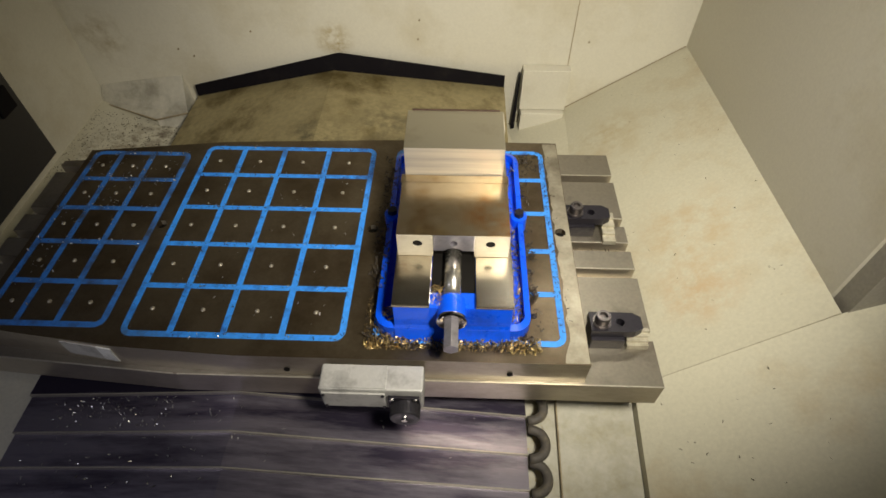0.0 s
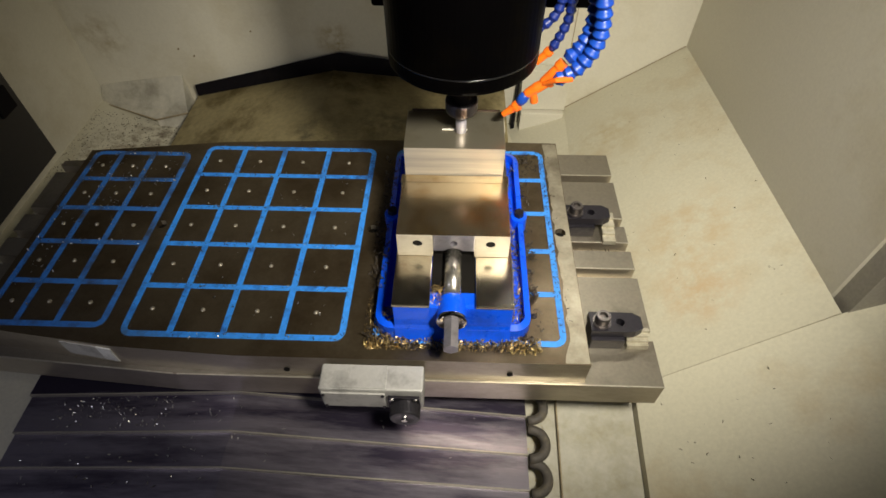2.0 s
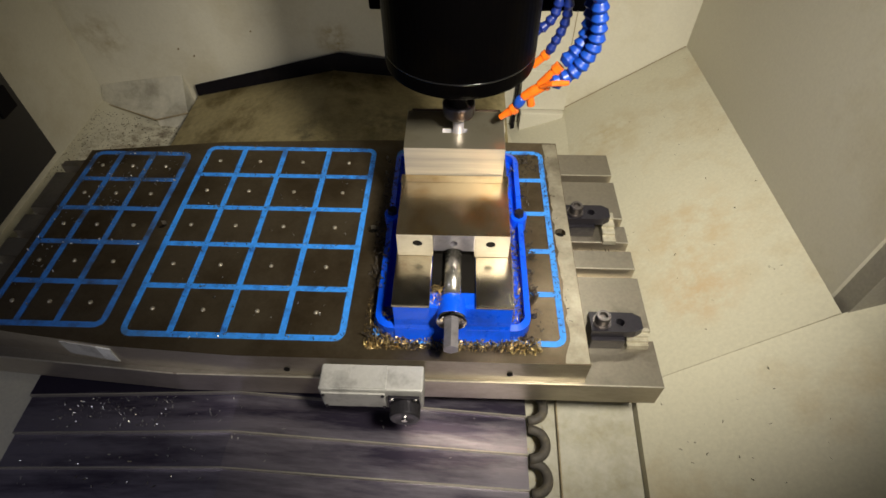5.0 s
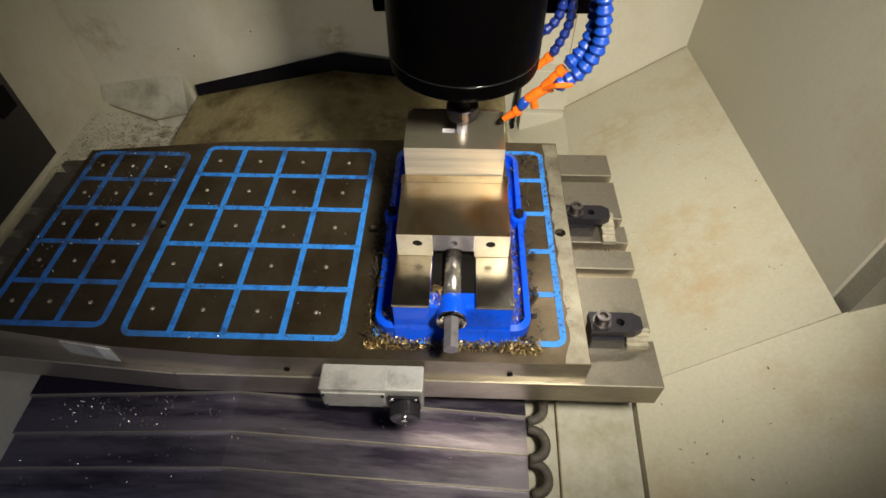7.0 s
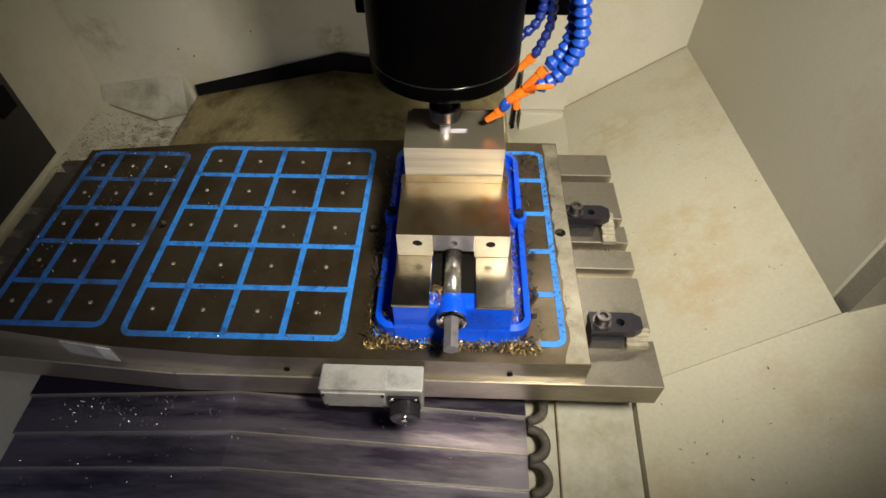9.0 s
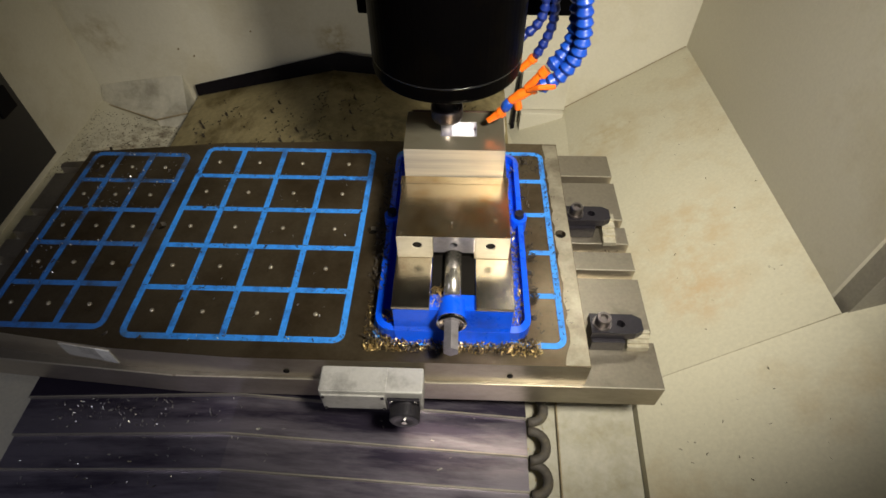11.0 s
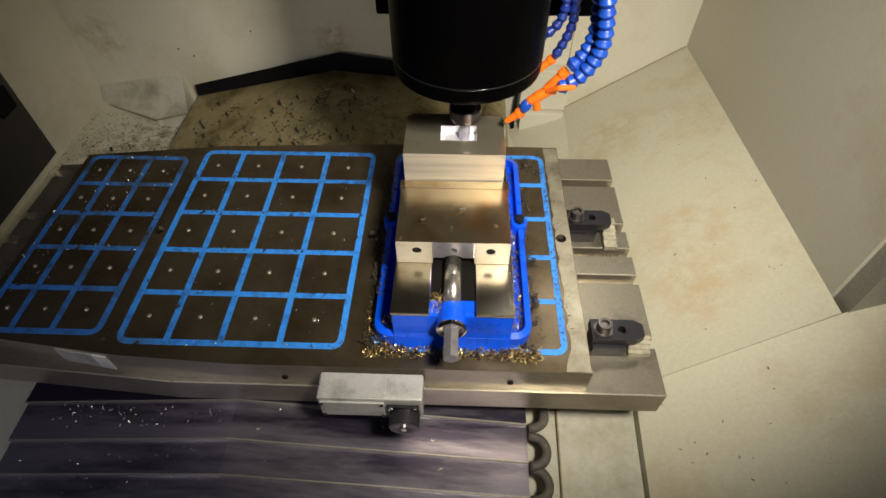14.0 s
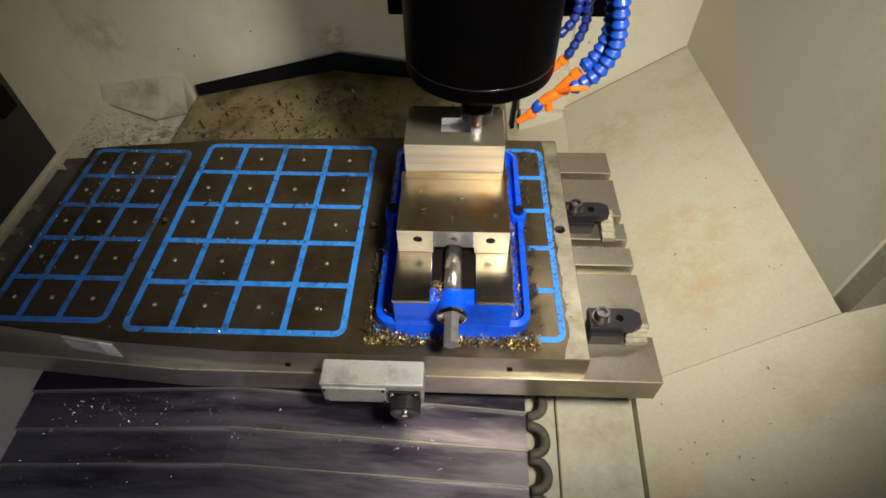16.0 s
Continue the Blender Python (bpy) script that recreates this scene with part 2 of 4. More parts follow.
def cut(ob, cutters):
    """Takes the cutters (bmeshes in world places) out of a mesh."""
    for bm in cutters:
        bmesh.ops.translate(bm, verts=bm.verts, vec=-origin(ob.parent) if ob.parent else Vector())
        data = bpy.data.meshes.new("cutter")
        bm.to_mesh(data)
        bm.free()
        tool = new("cutter", data)
        tool.parent = ob.parent
        mod = ob.modifiers.new("cut", "BOOLEAN")
        mod.object, mod.operation, mod.solver = tool, "DIFFERENCE", "EXACT"
        bpy.context.view_layer.update()
        done = bpy.data.meshes.new_from_object(ob.evaluated_get(bpy.context.evaluated_depsgraph_get()))
        ob.modifiers.clear()
        ob.data = done
        bpy.data.objects.remove(tool)
    return ob


def setting(name, bm, mat, label, bevel=0.0):
    return tagged(part(name, bm, mat, None, "", bevel=bevel), label, name.split("_")[0], kind="structure")


# ---- enclosure ----
BACK, RIGHT, LEFT = 0.82, 0.751, -0.775
setting("wall_back", boxed(-1.0, 1.0, BACK, BACK + 0.03, -0.6, 1.4), CREAM, "cream painted sheet metal back wall with faint stains")
setting("wall_right", boxed(RIGHT, RIGHT + 0.03, 0.050, BACK, -0.6, 1.4), CREAM, "cream painted sheet metal side wall")
setting("wall_left", boxed(LEFT - 0.03, LEFT, 0.0, BACK, -0.6, 1.4), CREAM, "cream painted sheet metal side wall")
# Unseen closing walls and roof, kept dark to hold bounced light down.
setting("wall_front", boxed(-1.0, 1.0, -0.95, -0.92, -0.6, 1.4), DOOR, "unseen dark front wall, added to cut bounced light")
setting("wall_front_left", boxed(-1.0, -0.97, -0.95, 0.02, -0.6, 1.4), DOOR, "unseen dark side wall, added to cut bounced light")
setting("wall_front_right", boxed(0.97, 1.0, -0.95, 0.02, -0.6, 1.4), DOOR, "unseen dark side wall, added to cut bounced light")
setting("ceiling", boxed(-1.0, 1.0, -0.95, BACK + 0.03, 1.4, 1.43), DOOR, "unseen dark roof, added to cut bounced light")
setting("floor", boxed(-1.0, 1.0, -0.95, BACK + 0.03, -0.62, -0.60), TRAY, "dirty cream sump floor of the enclosure")

back = bpy.data.objects["wall_back"]
for x, z in ((-0.5165, -0.060), (-0.4830, -0.0790), (-0.3180, -0.0110), (0.0990, 0.0225), (0.0935, -0.0260), (0.5130, -0.0280)):
    part("wall_screw", cyled((x, BACK + 0.001, z), (x, BACK - 0.003, z), 0.0022, seg=10), SEAM, back, "small stained screw head")

# sloping chip trays beside the table
A, B, C = Vector((0.4828, 0.82, -0.2163)), Vector((0.751, 0.82, -0.0354)), Vector((0.751, 0.0173, 0.0014))


def on_tray(x, y):
    n = (B - A).cross(C - A)
    return A.z - (n.x * (x - A.x) + n.y * (y - A.y)) / n.z


D = Vector((0.5387, -0.0137, on_tray(0.5387, -0.0137)))
setting("tray_right", slabbed([(0.4828, 0.82, on_tray(0.4828, 0.82)), (0.751, 0.82, on_tray(0.751, 0.82)), tuple(C), tuple(D), (0.44, -0.030, on_tray(0.44, -0.030))]), TRAY, "sloping cream chip tray with brown stains")
def on_front(x, y):
    return D.z + 0.6407 * (x - D.x) + 0.1864 * (y - D.y)


setting("tray_front", slabbed([(0.495, -0.022, on_front(0.495, -0.022)), (D.x, D.y - 0.0005, D.z), (C.x, C.y - 0.0005, C.z), (0.97, 0.05, on_front(0.97, 0.05)), (0.97, -0.90, on_front(0.97, -0.9)), (0.495, -0.90, on_front(0.495, -0.9))], (0, 0, -0.05)), TRAY, "cream sloping front chip tray")
setting("tray_trough", slabbed([(0.29, 0.04, -0.186), (0.4945, 0.04, -0.186), (0.4945, -0.90, -0.352), (0.29, -0.90, -0.352)]), SHELF, "grimy, shade-darkened cream trough floor beside the way cover")
setting("tray_shelf", slabbed([(0.3700, 0.035, -0.1815), (0.4940, 0.035, -0.1815), (0.4940, -0.90, -0.3475), (0.3700, -0.90, -0.3475)], (0, 0, -0.004)), SHELF, "grimy, shade-darkened cream raised ledge beside the way cover")
setting("trim_trough_seam", tube(bmesh.new(), [(0.3692, 0.03, -0.1815), (0.3692, -0.90, -0.3470)], [0.0016, 0.0016], 6), SEAM, "brown dirty seam along the trough ledge")
setting("tray_rear", slabbed([(0.33, 0.82, -0.275), (0.4835, 0.82, -0.2175), (0.44, 0.041, -0.20), (0.33, 0.041, -0.20)]), TRAY, "cream trough floor behind the table")
setting("tray_left", slabbed([(-0.775, 0.82, -0.205), (-0.49, 0.82, -0.27), (-0.49, -0.92, -0.27), (-0.97, -0.92, -0.16), (-0.97, 0.0, -0.16), (-0.775, 0.0, -0.2047)]), TRAY, "cream chip tray with speckled dirt")
POST = material("grey_post_paint", (0.30, 0.28, 0.235), 0.5, stain=(0.22, 0.20, 0.16), stain_scale=5)
setting("post_right", boxed(0.757, 0.80, 0.016, 0.0495, -0.3, 1.4), POST, "grey door post beside the side wall")
setting("wall_door_right", boxed(0.80, 0.83, -0.95, 0.0495, -0.3, 1.4), POST, "grey inner side of the sliding door")
setting("panel_left", boxed(-0.77, -0.735, -0.5, 0.525, -0.158, 1.2), DOOR, "dark grey door panel", 0.004)
setting("trim_latch", boxed(-0.736, -0.728, 0.455, 0.505, -0.015, 0.035), WIPER, "black latch recess on the dark door panel", 0.003)
setting("trim_back_seam", tube(bmesh.new(), [A + Vector((0, -0.003, 0.001)), B + Vector((-0.003, -0.003, 0.001))], [0.0011, 0.0011], 6), SEAM, "brown sealant bead along the tray edge")
setting("trim_fold_seam", tube(bmesh.new(), [D + Vector((-0.07, -0.012, -0.045)), D, C + Vector((-0.002, 0, 0))], [0.0008] * 3, 6), SEALANT, "pale sealant bead along the tray fold")
setting("trim_panel_joint", boxed(0.4705, 0.4725, BACK - 0.001, BACK + 0.001, -0.21, 1.3), SEAM, "narrow dark joint between back wall panels")


# ---- covers ----
def gable(z_drop, thick=0.004, left=(-0.5, -0.200), ridge=-0.122, right=0.314, right_z=-0.163):
    top = [(left[0], left[1] - z_drop), (-0.122, ridge - z_drop), (right, right_z - z_drop)]
    return top + [(x, z - thick) for x, z in reversed(top)]


rear = thing("rear_way_cover", (-0.1, 0.6, -0.2), "beige oily sheet steel way cover with a ridge, behind the table", "way cover")
part("sheet", extruded(gable(0.0, 0.004, (-0.502, -0.184), -0.101, 0.314, -0.143), 0.30, 0.80), COVER, rear)
for (xa, za, xb, zb), (low_a, low_b) in (((-0.502, -0.152, -0.104, -0.0545), (-0.189, -0.106)), ((-0.104, -0.0545, 0.3135, -0.112), (-0.106, -0.148))):
    part("wiper", slabbed([(xa, 0.797, low_a), (xb, 0.797, low_b), (xb, 0.800, zb), (xa, 0.800, za)], (0, 0.006, -0.002)), WIPER, rear, "black rubber wiper strip")

front = thing("front_way_cover", (-0.1, -0.2, -0.3), "telescoping steel way cover with stepped plates and dark chip dust", "way cover")
STEPS = (-0.078, -0.135, -0.184, -0.236, -0.29, -0.345)
segments = []
for n, y in enumerate(STEPS):
    seg = part("plate", extruded(gable(0.007 * n, 0.004, (-0.462, -0.138), -0.104), y, 0.06), WAY, front)
    lip = extruded(gable(0.007 * n - 0.0006, 0.0075, (-0.462, -0.138), -0.104), y - 0.0019, y)
    part("lip", lip, LIP, seg, "bright steel edge")
    segments.append(seg)
    wave = [(0.318 + 0.026 * math.sin(math.pi * k / 12), y - 0.004 + 0.046 * (1 - k / 12) + 0.006 * math.sin(2 * math.pi * k / 12), -0.172 - 0.007 * n) for k in range(13)]
    part("side_seal", tube(bmesh.new(), wave, [0.0078] * 13, 8), BELLOWS, seg, "curled dark rubber side seal", smooth=True)

# boxes in the rear corners
LB = [(-0.768, 0.818, -0.167), (-0.536, 0.818, -0.134), (-0.531, 0.765, -0.214), (-0.612, 0.745, -0.222), (-0.780, 0.80, -0.208)]
lb = thing("corner_box_left", (-0.66, 0.75, -0.24), "scuffed cream sheet metal box in the rear corner", "corner box")
part("face", slabbed(LB, (0.0, 0.06, -0.01)), SCUFFED, lb, "scuffed cream slanted face", bevel=0.002)
part("skirt", slabbed([tuple(Vector(LB[2]) + Vector((0.0, 0.004, -0.003))), tuple(Vector(LB[3]) + Vector((0, 0.004, -0.003))), (LB[3][0], LB[3][1] - 0.02, -0.30), (LB[2][0] + 0.03, LB[2][1] - 0.01, -0.30)], (0.0, 0.05, 0.0)), SCUFFED, lb, "cream lower skirt")
part("joint", tube(bmesh.new(), [Vector(p) + Vector((0, -0.002, -0.001)) for p in (LB[4], LB[3], LB[2])], [0.002] * 3, 6), SEAM, lb, "dark dirty joint")
rb = thing("corner_box_right", (0.42, 0.78, -0.3), "cream sheet metal box beside a black gap", "corner box")
part("body", boxed(0.358, 0.478, 0.79, 0.818, -0.205, -0.09), CREAM, rb, bevel=0.002)
part("base", boxed(0.362, 0.474, 0.775, 0.818, -0.32, -0.207), CREAM, rb, bevel=0.002)
# Black wedge paints the shaded gap beside the box.
part("slit_strip", slabbed([(0.3500, 0.79, -0.105), (0.3525, 0.79, -0.105), (0.3500, 0.79, -0.30), (0.3385, 0.79, -0.30)], (0, 0.02, 0)), WIPER, rb, "black wedge painting the dark gap")

# ---- machine table ----
TZ = -0.05
table = thing("machine_table", (-0.04, 0.17, -0.16), "cast iron milling machine table with T slots", "machine table")
bed = part("body", slabbed([(0.494, -0.080, TZ), (0.494, 0.419, TZ), (-0.20, 0.412, TZ), (-0.582, 0.372, TZ), (-0.582, -0.052, TZ), (-0.20, -0.080, TZ)], (0, 0, -0.05)), TABLE, table, bevel=0.0015)
cut(bed, [boxed(-0.7, 0.6, y - 0.009, y + 0.009, TZ - 0.022, TZ + 0.02) for y in (0.348, 0.234, 0.177, 0.120, 0.003)])
# Bright strips paint the highlights that the slot and front edges catch.
for y in (0.348, 0.234, 0.177, 0.120, 0.003):
    part("slot_edge", boxed(0.384, 0.4935, y + 0.0092, y + 0.0112, TZ - 0.001, TZ + 0.0004), LIP, table, "bright strip painting the highlight of the slot edge")
part("front_edge", boxed(-0.195, 0.4935, -0.0804, -0.0785, TZ - 0.0015, TZ + 0.0004), LIP, table, "bright strip painting the highlight of the front edge")
part("front_edge", slabbed([(-0.582, -0.0524, TZ + 0.0004), (-0.20, -0.0804, TZ + 0.0004), (-0.20, -0.0784, TZ + 0.0004), (-0.582, -0.0504, TZ + 0.0004)], (0, 0, -0.0019)), LIP, table, "bright strip painting the highlight of the front edge")
part("saddle", boxed(-0.46, 0.30, -0.02, 0.36, -0.16, -0.1005), TABLE, table)

plate = thing("fixture_plate", (-0.065, 0.158, -0.05), "ground steel fixture plate with blue seal grid on the machine table", "fixture plate")
slabp = part("body", slabbed([(0.383, -0.0755, 0), (0.383, 0.390, 0), (0.07, 0.392, 0), (-0.24, 0.378, 0), (-0.489, 0.346, 0), (-0.489, -0.040, 0), (-0.41, -0.050, 0), (-0.27, -0.0665, 0), (-0.10, -0.0755, 0)], (0, 0, -0.0497)), PLATE, plate, bevel=0.0015)
cut(slabp, [cyled((x, 0.162, -0.03), (x, 0.162, 0.01), 0.0085) for x in (-0.287, 0.0625, 0.367)])

# Black cylinder in each bore stands for the shade down inside it.
for x in (-0.287, 0.0625, 0.367):
    part("bore", cyled((x, 0.162, -0.0302), (x, 0.162, -0.009), 0.0083), HOLE, plate, "black fill painting the shade inside the bore")


def seal(x_lines, y_lines, mat=BLUE_LINE, half=0.0045, radius=0.012):
    """A grid of blue strips with rounded outer corners."""
    bm = bmesh.new()
    z0, z1 = -0.001, 0.0007
    xa, xb, ya, yb = x_lines[0], x_lines[-1], y_lines[0], y_lines[-1]
    outer, inner = [], []
    for cx, cy, a0 in ((xb - radius, yb - radius, 0), (xa + radius, yb - radius, 90), (xa + radius, ya + radius, 180), (xb - radius, ya + radius, 270)):
        for k in range(5):
            a = math.radians(a0 + 22.5 * k)
            for lst, r in ((outer, radius + half), (inner, radius - half)):
                lst.append((cx + r * math.cos(a), cy + r * math.sin(a)))
    rings = [[bm.verts.new((x, y, z)) for x, y in lst] for lst, z in ((outer, z0), (outer, z1), (inner, z1), (inner, z0))]
    n = len(outer)
    for a, b in zip(rings, rings[1:]):
        for i in range(n):
            bm.faces.new((a[i], a[(i + 1) % n], b[(i + 1) % n], b[i]))
    frame_ = part("seal_frame", bm, mat, plate, "sky blue seal frame")
    for x in x_lines[1:-1]:
        part("seal_bar", boxed(x - half, x + half, ya + half, yb - half, z0, z1 - 0.00015), mat, frame_)
    for y in y_lines[1:-1]:
        part("seal_bar", boxed(xa + half, xb - half, y - half, y + half, z0, z1 - 0.0003), mat, frame_)


# Glare on the plate's right margin, painted as a pale strip with uneven edge.
glare_rng = random.Random(31)
worn = [(0.3822, -0.0738, 0.0005), (0.3822, 0.3865, 0.0005)] + [(0.3585 + glare_rng.uniform(-0.0022, 0.0022), 0.3865 - 0.0115 * k, 0.0005) for k in range(38)] + [(0.3550, -0.0500, 0.0005), (0.3515, -0.0600, 0.0005), (0.3490, -0.0738, 0.0005)]
margin = part("worn_margin", slabbed(worn, (0, 0, -0.0004)), GLARE, plate, "pale strip painting the glare on the plate margin")
cut(margin, [cyled((0.367, 0.162, -0.03), (0.367, 0.162, 0.01), 0.0086)])
ROWS = [-0.0450, 0.0385, 0.1215, 0.2035, 0.2855, 0.3600]
ROWS_A = [-0.0330, 0.0420, 0.1210, 0.1965, 0.2690, 0.3400]
seal([-0.4735, -0.4265, -0.3675, -0.3005], ROWS_A, BLUE_DIM_DUSTY)
seal([-0.2665, -0.1995, -0.1240, -0.0413, 0.0432], ROWS)
seal([0.090, 0.155, 0.22, 0.285, 0.350], ROWS)
screw = None
for cols, lines in (([-0.450, -0.394, -0.333], ROWS_A), ([-0.238, -0.164, -0.0850, 0.0], ROWS)):
    for x in cols:
        for k in range(5):
            y = (lines[k] + lines[k + 1]) / 2
            if screw is None:
                first = (x, y)
                screw = part("set_screw", lathe(bmesh.new(), (x, y), [(0.0034, -0.0005), (0.0034, 0.0008), (0.0026, 0.0020), (0.0010, 0.0026)], 12), SCREW, plate, "small polished screw head", smooth=True)
            else:
                again(screw, (x - first[0], y - first[1], 0))
for x, y in ((0.3105, 0.243), (0.310, 0.162), (0.3108, 0.081), (0.3124, 0.0)):
    part("set_screw", lathe(bmesh.new(), (x, y), [(0.0044, -0.0005), (0.0044, 0.0016), (0.0030, 0.0026), (0.0010, 0.0028)], 12), DARK, plate, "small dark screw head", smooth=True)
for x, z in ((-0.0334, -0.0330), (0.2771, -0.0300)):
    part("plug", cyled((x, -0.0745, z), (x, -0.0775, z), 0.0042, seg=14), HOLE, plate, "dark threaded plug")
part("sticker", slabbed([(-0.352, -0.0585, -0.005), (-0.2985, -0.0648, -0.007), (-0.2985, -0.0648, -0.040), (-0.352, -0.0585, -0.036)], (0, 0.003, 0)), CASTING, plate, "grey sticker")
part("sticker", slabbed([(-0.298, -0.0650, -0.007), (-0.278, -0.0675, -0.008), (-0.278, -0.0675, -0.042), (-0.298, -0.0650, -0.040)], (0, 0.003, 0)), PAPER, plate, "white sticker")

# Front faces take a brighter steel, which puts their bright reflection into colour.
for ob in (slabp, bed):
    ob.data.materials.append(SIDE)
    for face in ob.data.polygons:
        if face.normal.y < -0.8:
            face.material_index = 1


def lathe_y(x, z, profile, seg=32):
    """A body turned about an axis along y; profile: (radius, y)."""
    bm = lathe(bmesh.new(), (0, 0), profile, seg)
    bmesh.ops.transform(bm, matrix=Matrix(((1, 0, 0, x), (0, 0, 1, 0), (0, 1, 0, z), (0, 0, 0, 1))), verts=bm.verts)
    return bm


# ---- vise ----
VX = 0.1955
vise = thing("machine_vise", (VX, 0.12, 0.0), "blue enamelled steel machine vise bolted to the fixture plate", "vise")
def rounded(x0, x1, y0, y1, r, n=6):
    pts = []
    for cx, cy, a0 in ((x1 - r, y1 - r, 0), (x0 + r, y1 - r, 90), (x0 + r, y0 + r, 180), (x1 - r, y0 + r, 270)):
        pts += [(cx + r * math.cos(math.radians(a0 + 90 * k / n)), cy + r * math.sin(math.radians(a0 + 90 * k / n))) for k in range(n + 1)]
    return pts


def rim(outer, inner, z0, z1):
    bm = bmesh.new()
    rings = [[bm.verts.new((x, y, z)) for x, y in pts] for pts, z in ((outer, z0), (outer, z1 - 0.003), (inner, z1), (inner, z0))]
    n = len(outer)
    for a, b in zip(rings, rings[1:] + rings[:1]):
        for k in range(n):
            bm.faces.new((a[k], a[(k + 1) % n], b[(k + 1) % n], b[k]))
    return bm


flange = part("base", slabbed([(x, y, 0.010) for x, y in rounded(0.092, 0.302, -0.038, 0.33, 0.022)], (0, 0, -0.0092)), VISE_BLUE, vise, "blue enamelled base flange")
part("rim", rim(rounded(0.090, 0.304, -0.040, 0.332, 0.024), rounded(0.0985, 0.2955, -0.0315, 0.3235, 0.016), 0.0008, 0.026), VISE_BLUE, vise, "blue raised rim", bevel=0.0025)
for x, y in ((0.0965, 0.17), (0.2975, 0.17)):
    part("lug", cyled((x, y, 0.0008), (x, y, 0.030), 0.013, seg=20), VISE_BLUE, vise, bevel=0.002)
    part("lug_bolt", cyled((x, y, 0.030), (x, y, 0.039), 0.008, seg=6), DARK, vise, "dark hold-down bolt", bevel=0.0008)
part("body", boxed(0.1165, 0.2765, -0.034, 0.310, 0.0102, 0.066), VISE_BLUE, vise, bevel=0.005)
for x0, x1 in ((0.1165, 0.1665), (0.2265, 0.2765)):
    part("rail", boxed(x0, x1, -0.0355, 0.300, 0.0665, 0.0720), RAIL, vise, "bright ground slide rail", bevel=0.0008)
apron = bmesh.new()
slab(apron, [(0.1185, -0.030, 0.0655), (0.1185, -0.0345, 0.0655), (0.1185, -0.038, 0.030), (0.1185, -0.0425, 0.012), (0.1185, -0.046, 0.0012), (0.1185, -0.030, 0.0012)], (0.156, 0, 0))
part("apron", apron, VISE_BLUE, vise, "blue curved front apron", bevel=0.002)
# Thin black strip paints the channel's shade on the solid body.
part("screw_channel", boxed(0.167, 0.226, -0.01, 0.29, 0.0662, 0.0672), HOLE, vise, "black strip painting the shade in the open channel")
part("lead_screw", cyled((VX, -0.018, 0.074), (VX, 0.056, 0.074), 0.0115), LEAD, vise, "polished lead screw", smooth=True)
part("screw_housing", cyled((VX, -0.047, 0.0585), (VX, -0.018, 0.0585), 0.0190, seg=36), VISE_BLUE, vise, bevel=0.0015)
part("thrust_collar", lathe_y(VX, 0.060, [(0.0100, -0.0475), (0.0200, -0.0475), (0.0200, -0.052), (0.0170, -0.0535), (0.0105, -0.0515)]), CHROME, vise, "polished thrust collar", bevel=0.001)
part("hex_shank", cyled((VX, -0.092, 0.060), (VX, -0.050, 0.060), 0.0105, seg=6), HEX, vise, "grey hexagon drive shank", bevel=0.0008)
mj = part("moving_jaw", boxed(0.1185, 0.2715, 0.0475, 0.150, 0.0723, 0.115), JAW, vise, "ground steel moving jaw", bevel=0.0012)
cut(mj, [boxed(0.1675, 0.2245, 0.03, 0.075, 0.05, 0.20)] + [cyled((x, 0.03, 0.098), (x, 0.066, 0.098), 0.0068) for x in (0.1465, 0.2455)])
# Black disc in each jaw hole puts its inner shade into colour.
for x in (0.1465, 0.2455):
    part("jaw_bolt", cyled((x, 0.0495, 0.098), (x, 0.0655, 0.098), 0.0066, seg=18), HOLE, vise, "black disc painting the shade inside the bolt hole")
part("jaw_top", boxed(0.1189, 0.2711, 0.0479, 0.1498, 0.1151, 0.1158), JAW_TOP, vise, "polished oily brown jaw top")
nut = part("screw_nut", boxed(0.168, 0.224, 0.0478, 0.075, 0.0835, 0.1149), HEX, vise, "grey steel screw nut", bevel=0.001)
cut(nut, [cyled((VX, 0.04, 0.0985), (VX, 0.062, 0.0985), 0.0055, seg=18), cyled((VX, 0.03, 0.072), (VX, 0.07, 0.072), 0.0175, seg=28)])
# Solid black block stands where the recess lies in shade.
part("nut_shadow", boxed(0.168, 0.224, 0.056, 0.075, 0.0675, 0.0833), HOLE, vise, "black block painting the shade below the nut")
part("jaw_plate", boxed(0.1165, 0.2735, 0.1505, 0.1675, 0.0725, 0.1150), JAW_TOP, vise, "ground jaw plate", bevel=0.001)
part("fixed_jaw", boxed(0.1185, 0.2715, 0.2585, 0.305, 0.0723, 0.128), JAW, vise, "ground steel fixed jaw", bevel=0.0012)

block = thing("workpiece_block", (0.1935, 0.213, 0.073), "machined aluminium block clamped in the vise", "workpiece")
BZ = 0.1635
stock = part("body", boxed(0.1220, 0.2655, 0.1685, 0.2575, 0.0735, BZ), STOCK, block, bevel=0.0006)
PX0, PX1, PY0, PY1 = 0.1735, 0.2255, 0.1990, 0.2330
cut(stock, [boxed(PX0, PX1, PY0, PY1, 0.135, 0.18)])
SX0, SX1, SY0, SY1 = 0.1755, 0.2115, 0.2040, 0.2140
ring = part("pocket_floor", boxed(PX0 + 0.00002, PX1 - 0.00002, PY0 + 0.00002, PY1 - 0.00002, 0.130, BZ - 0.00002), STOCK, block, "fresh cut pocket floor")
cut(ring, [boxed(SX0, SX1, SY0, SY1, 0.12, 0.18)])
part("pocket_bottom", boxed(PX0, PX1, PY0, PY1, 0.1200, BZ - 0.0132), POCKET, block, "fresh cut bright pocket floor")
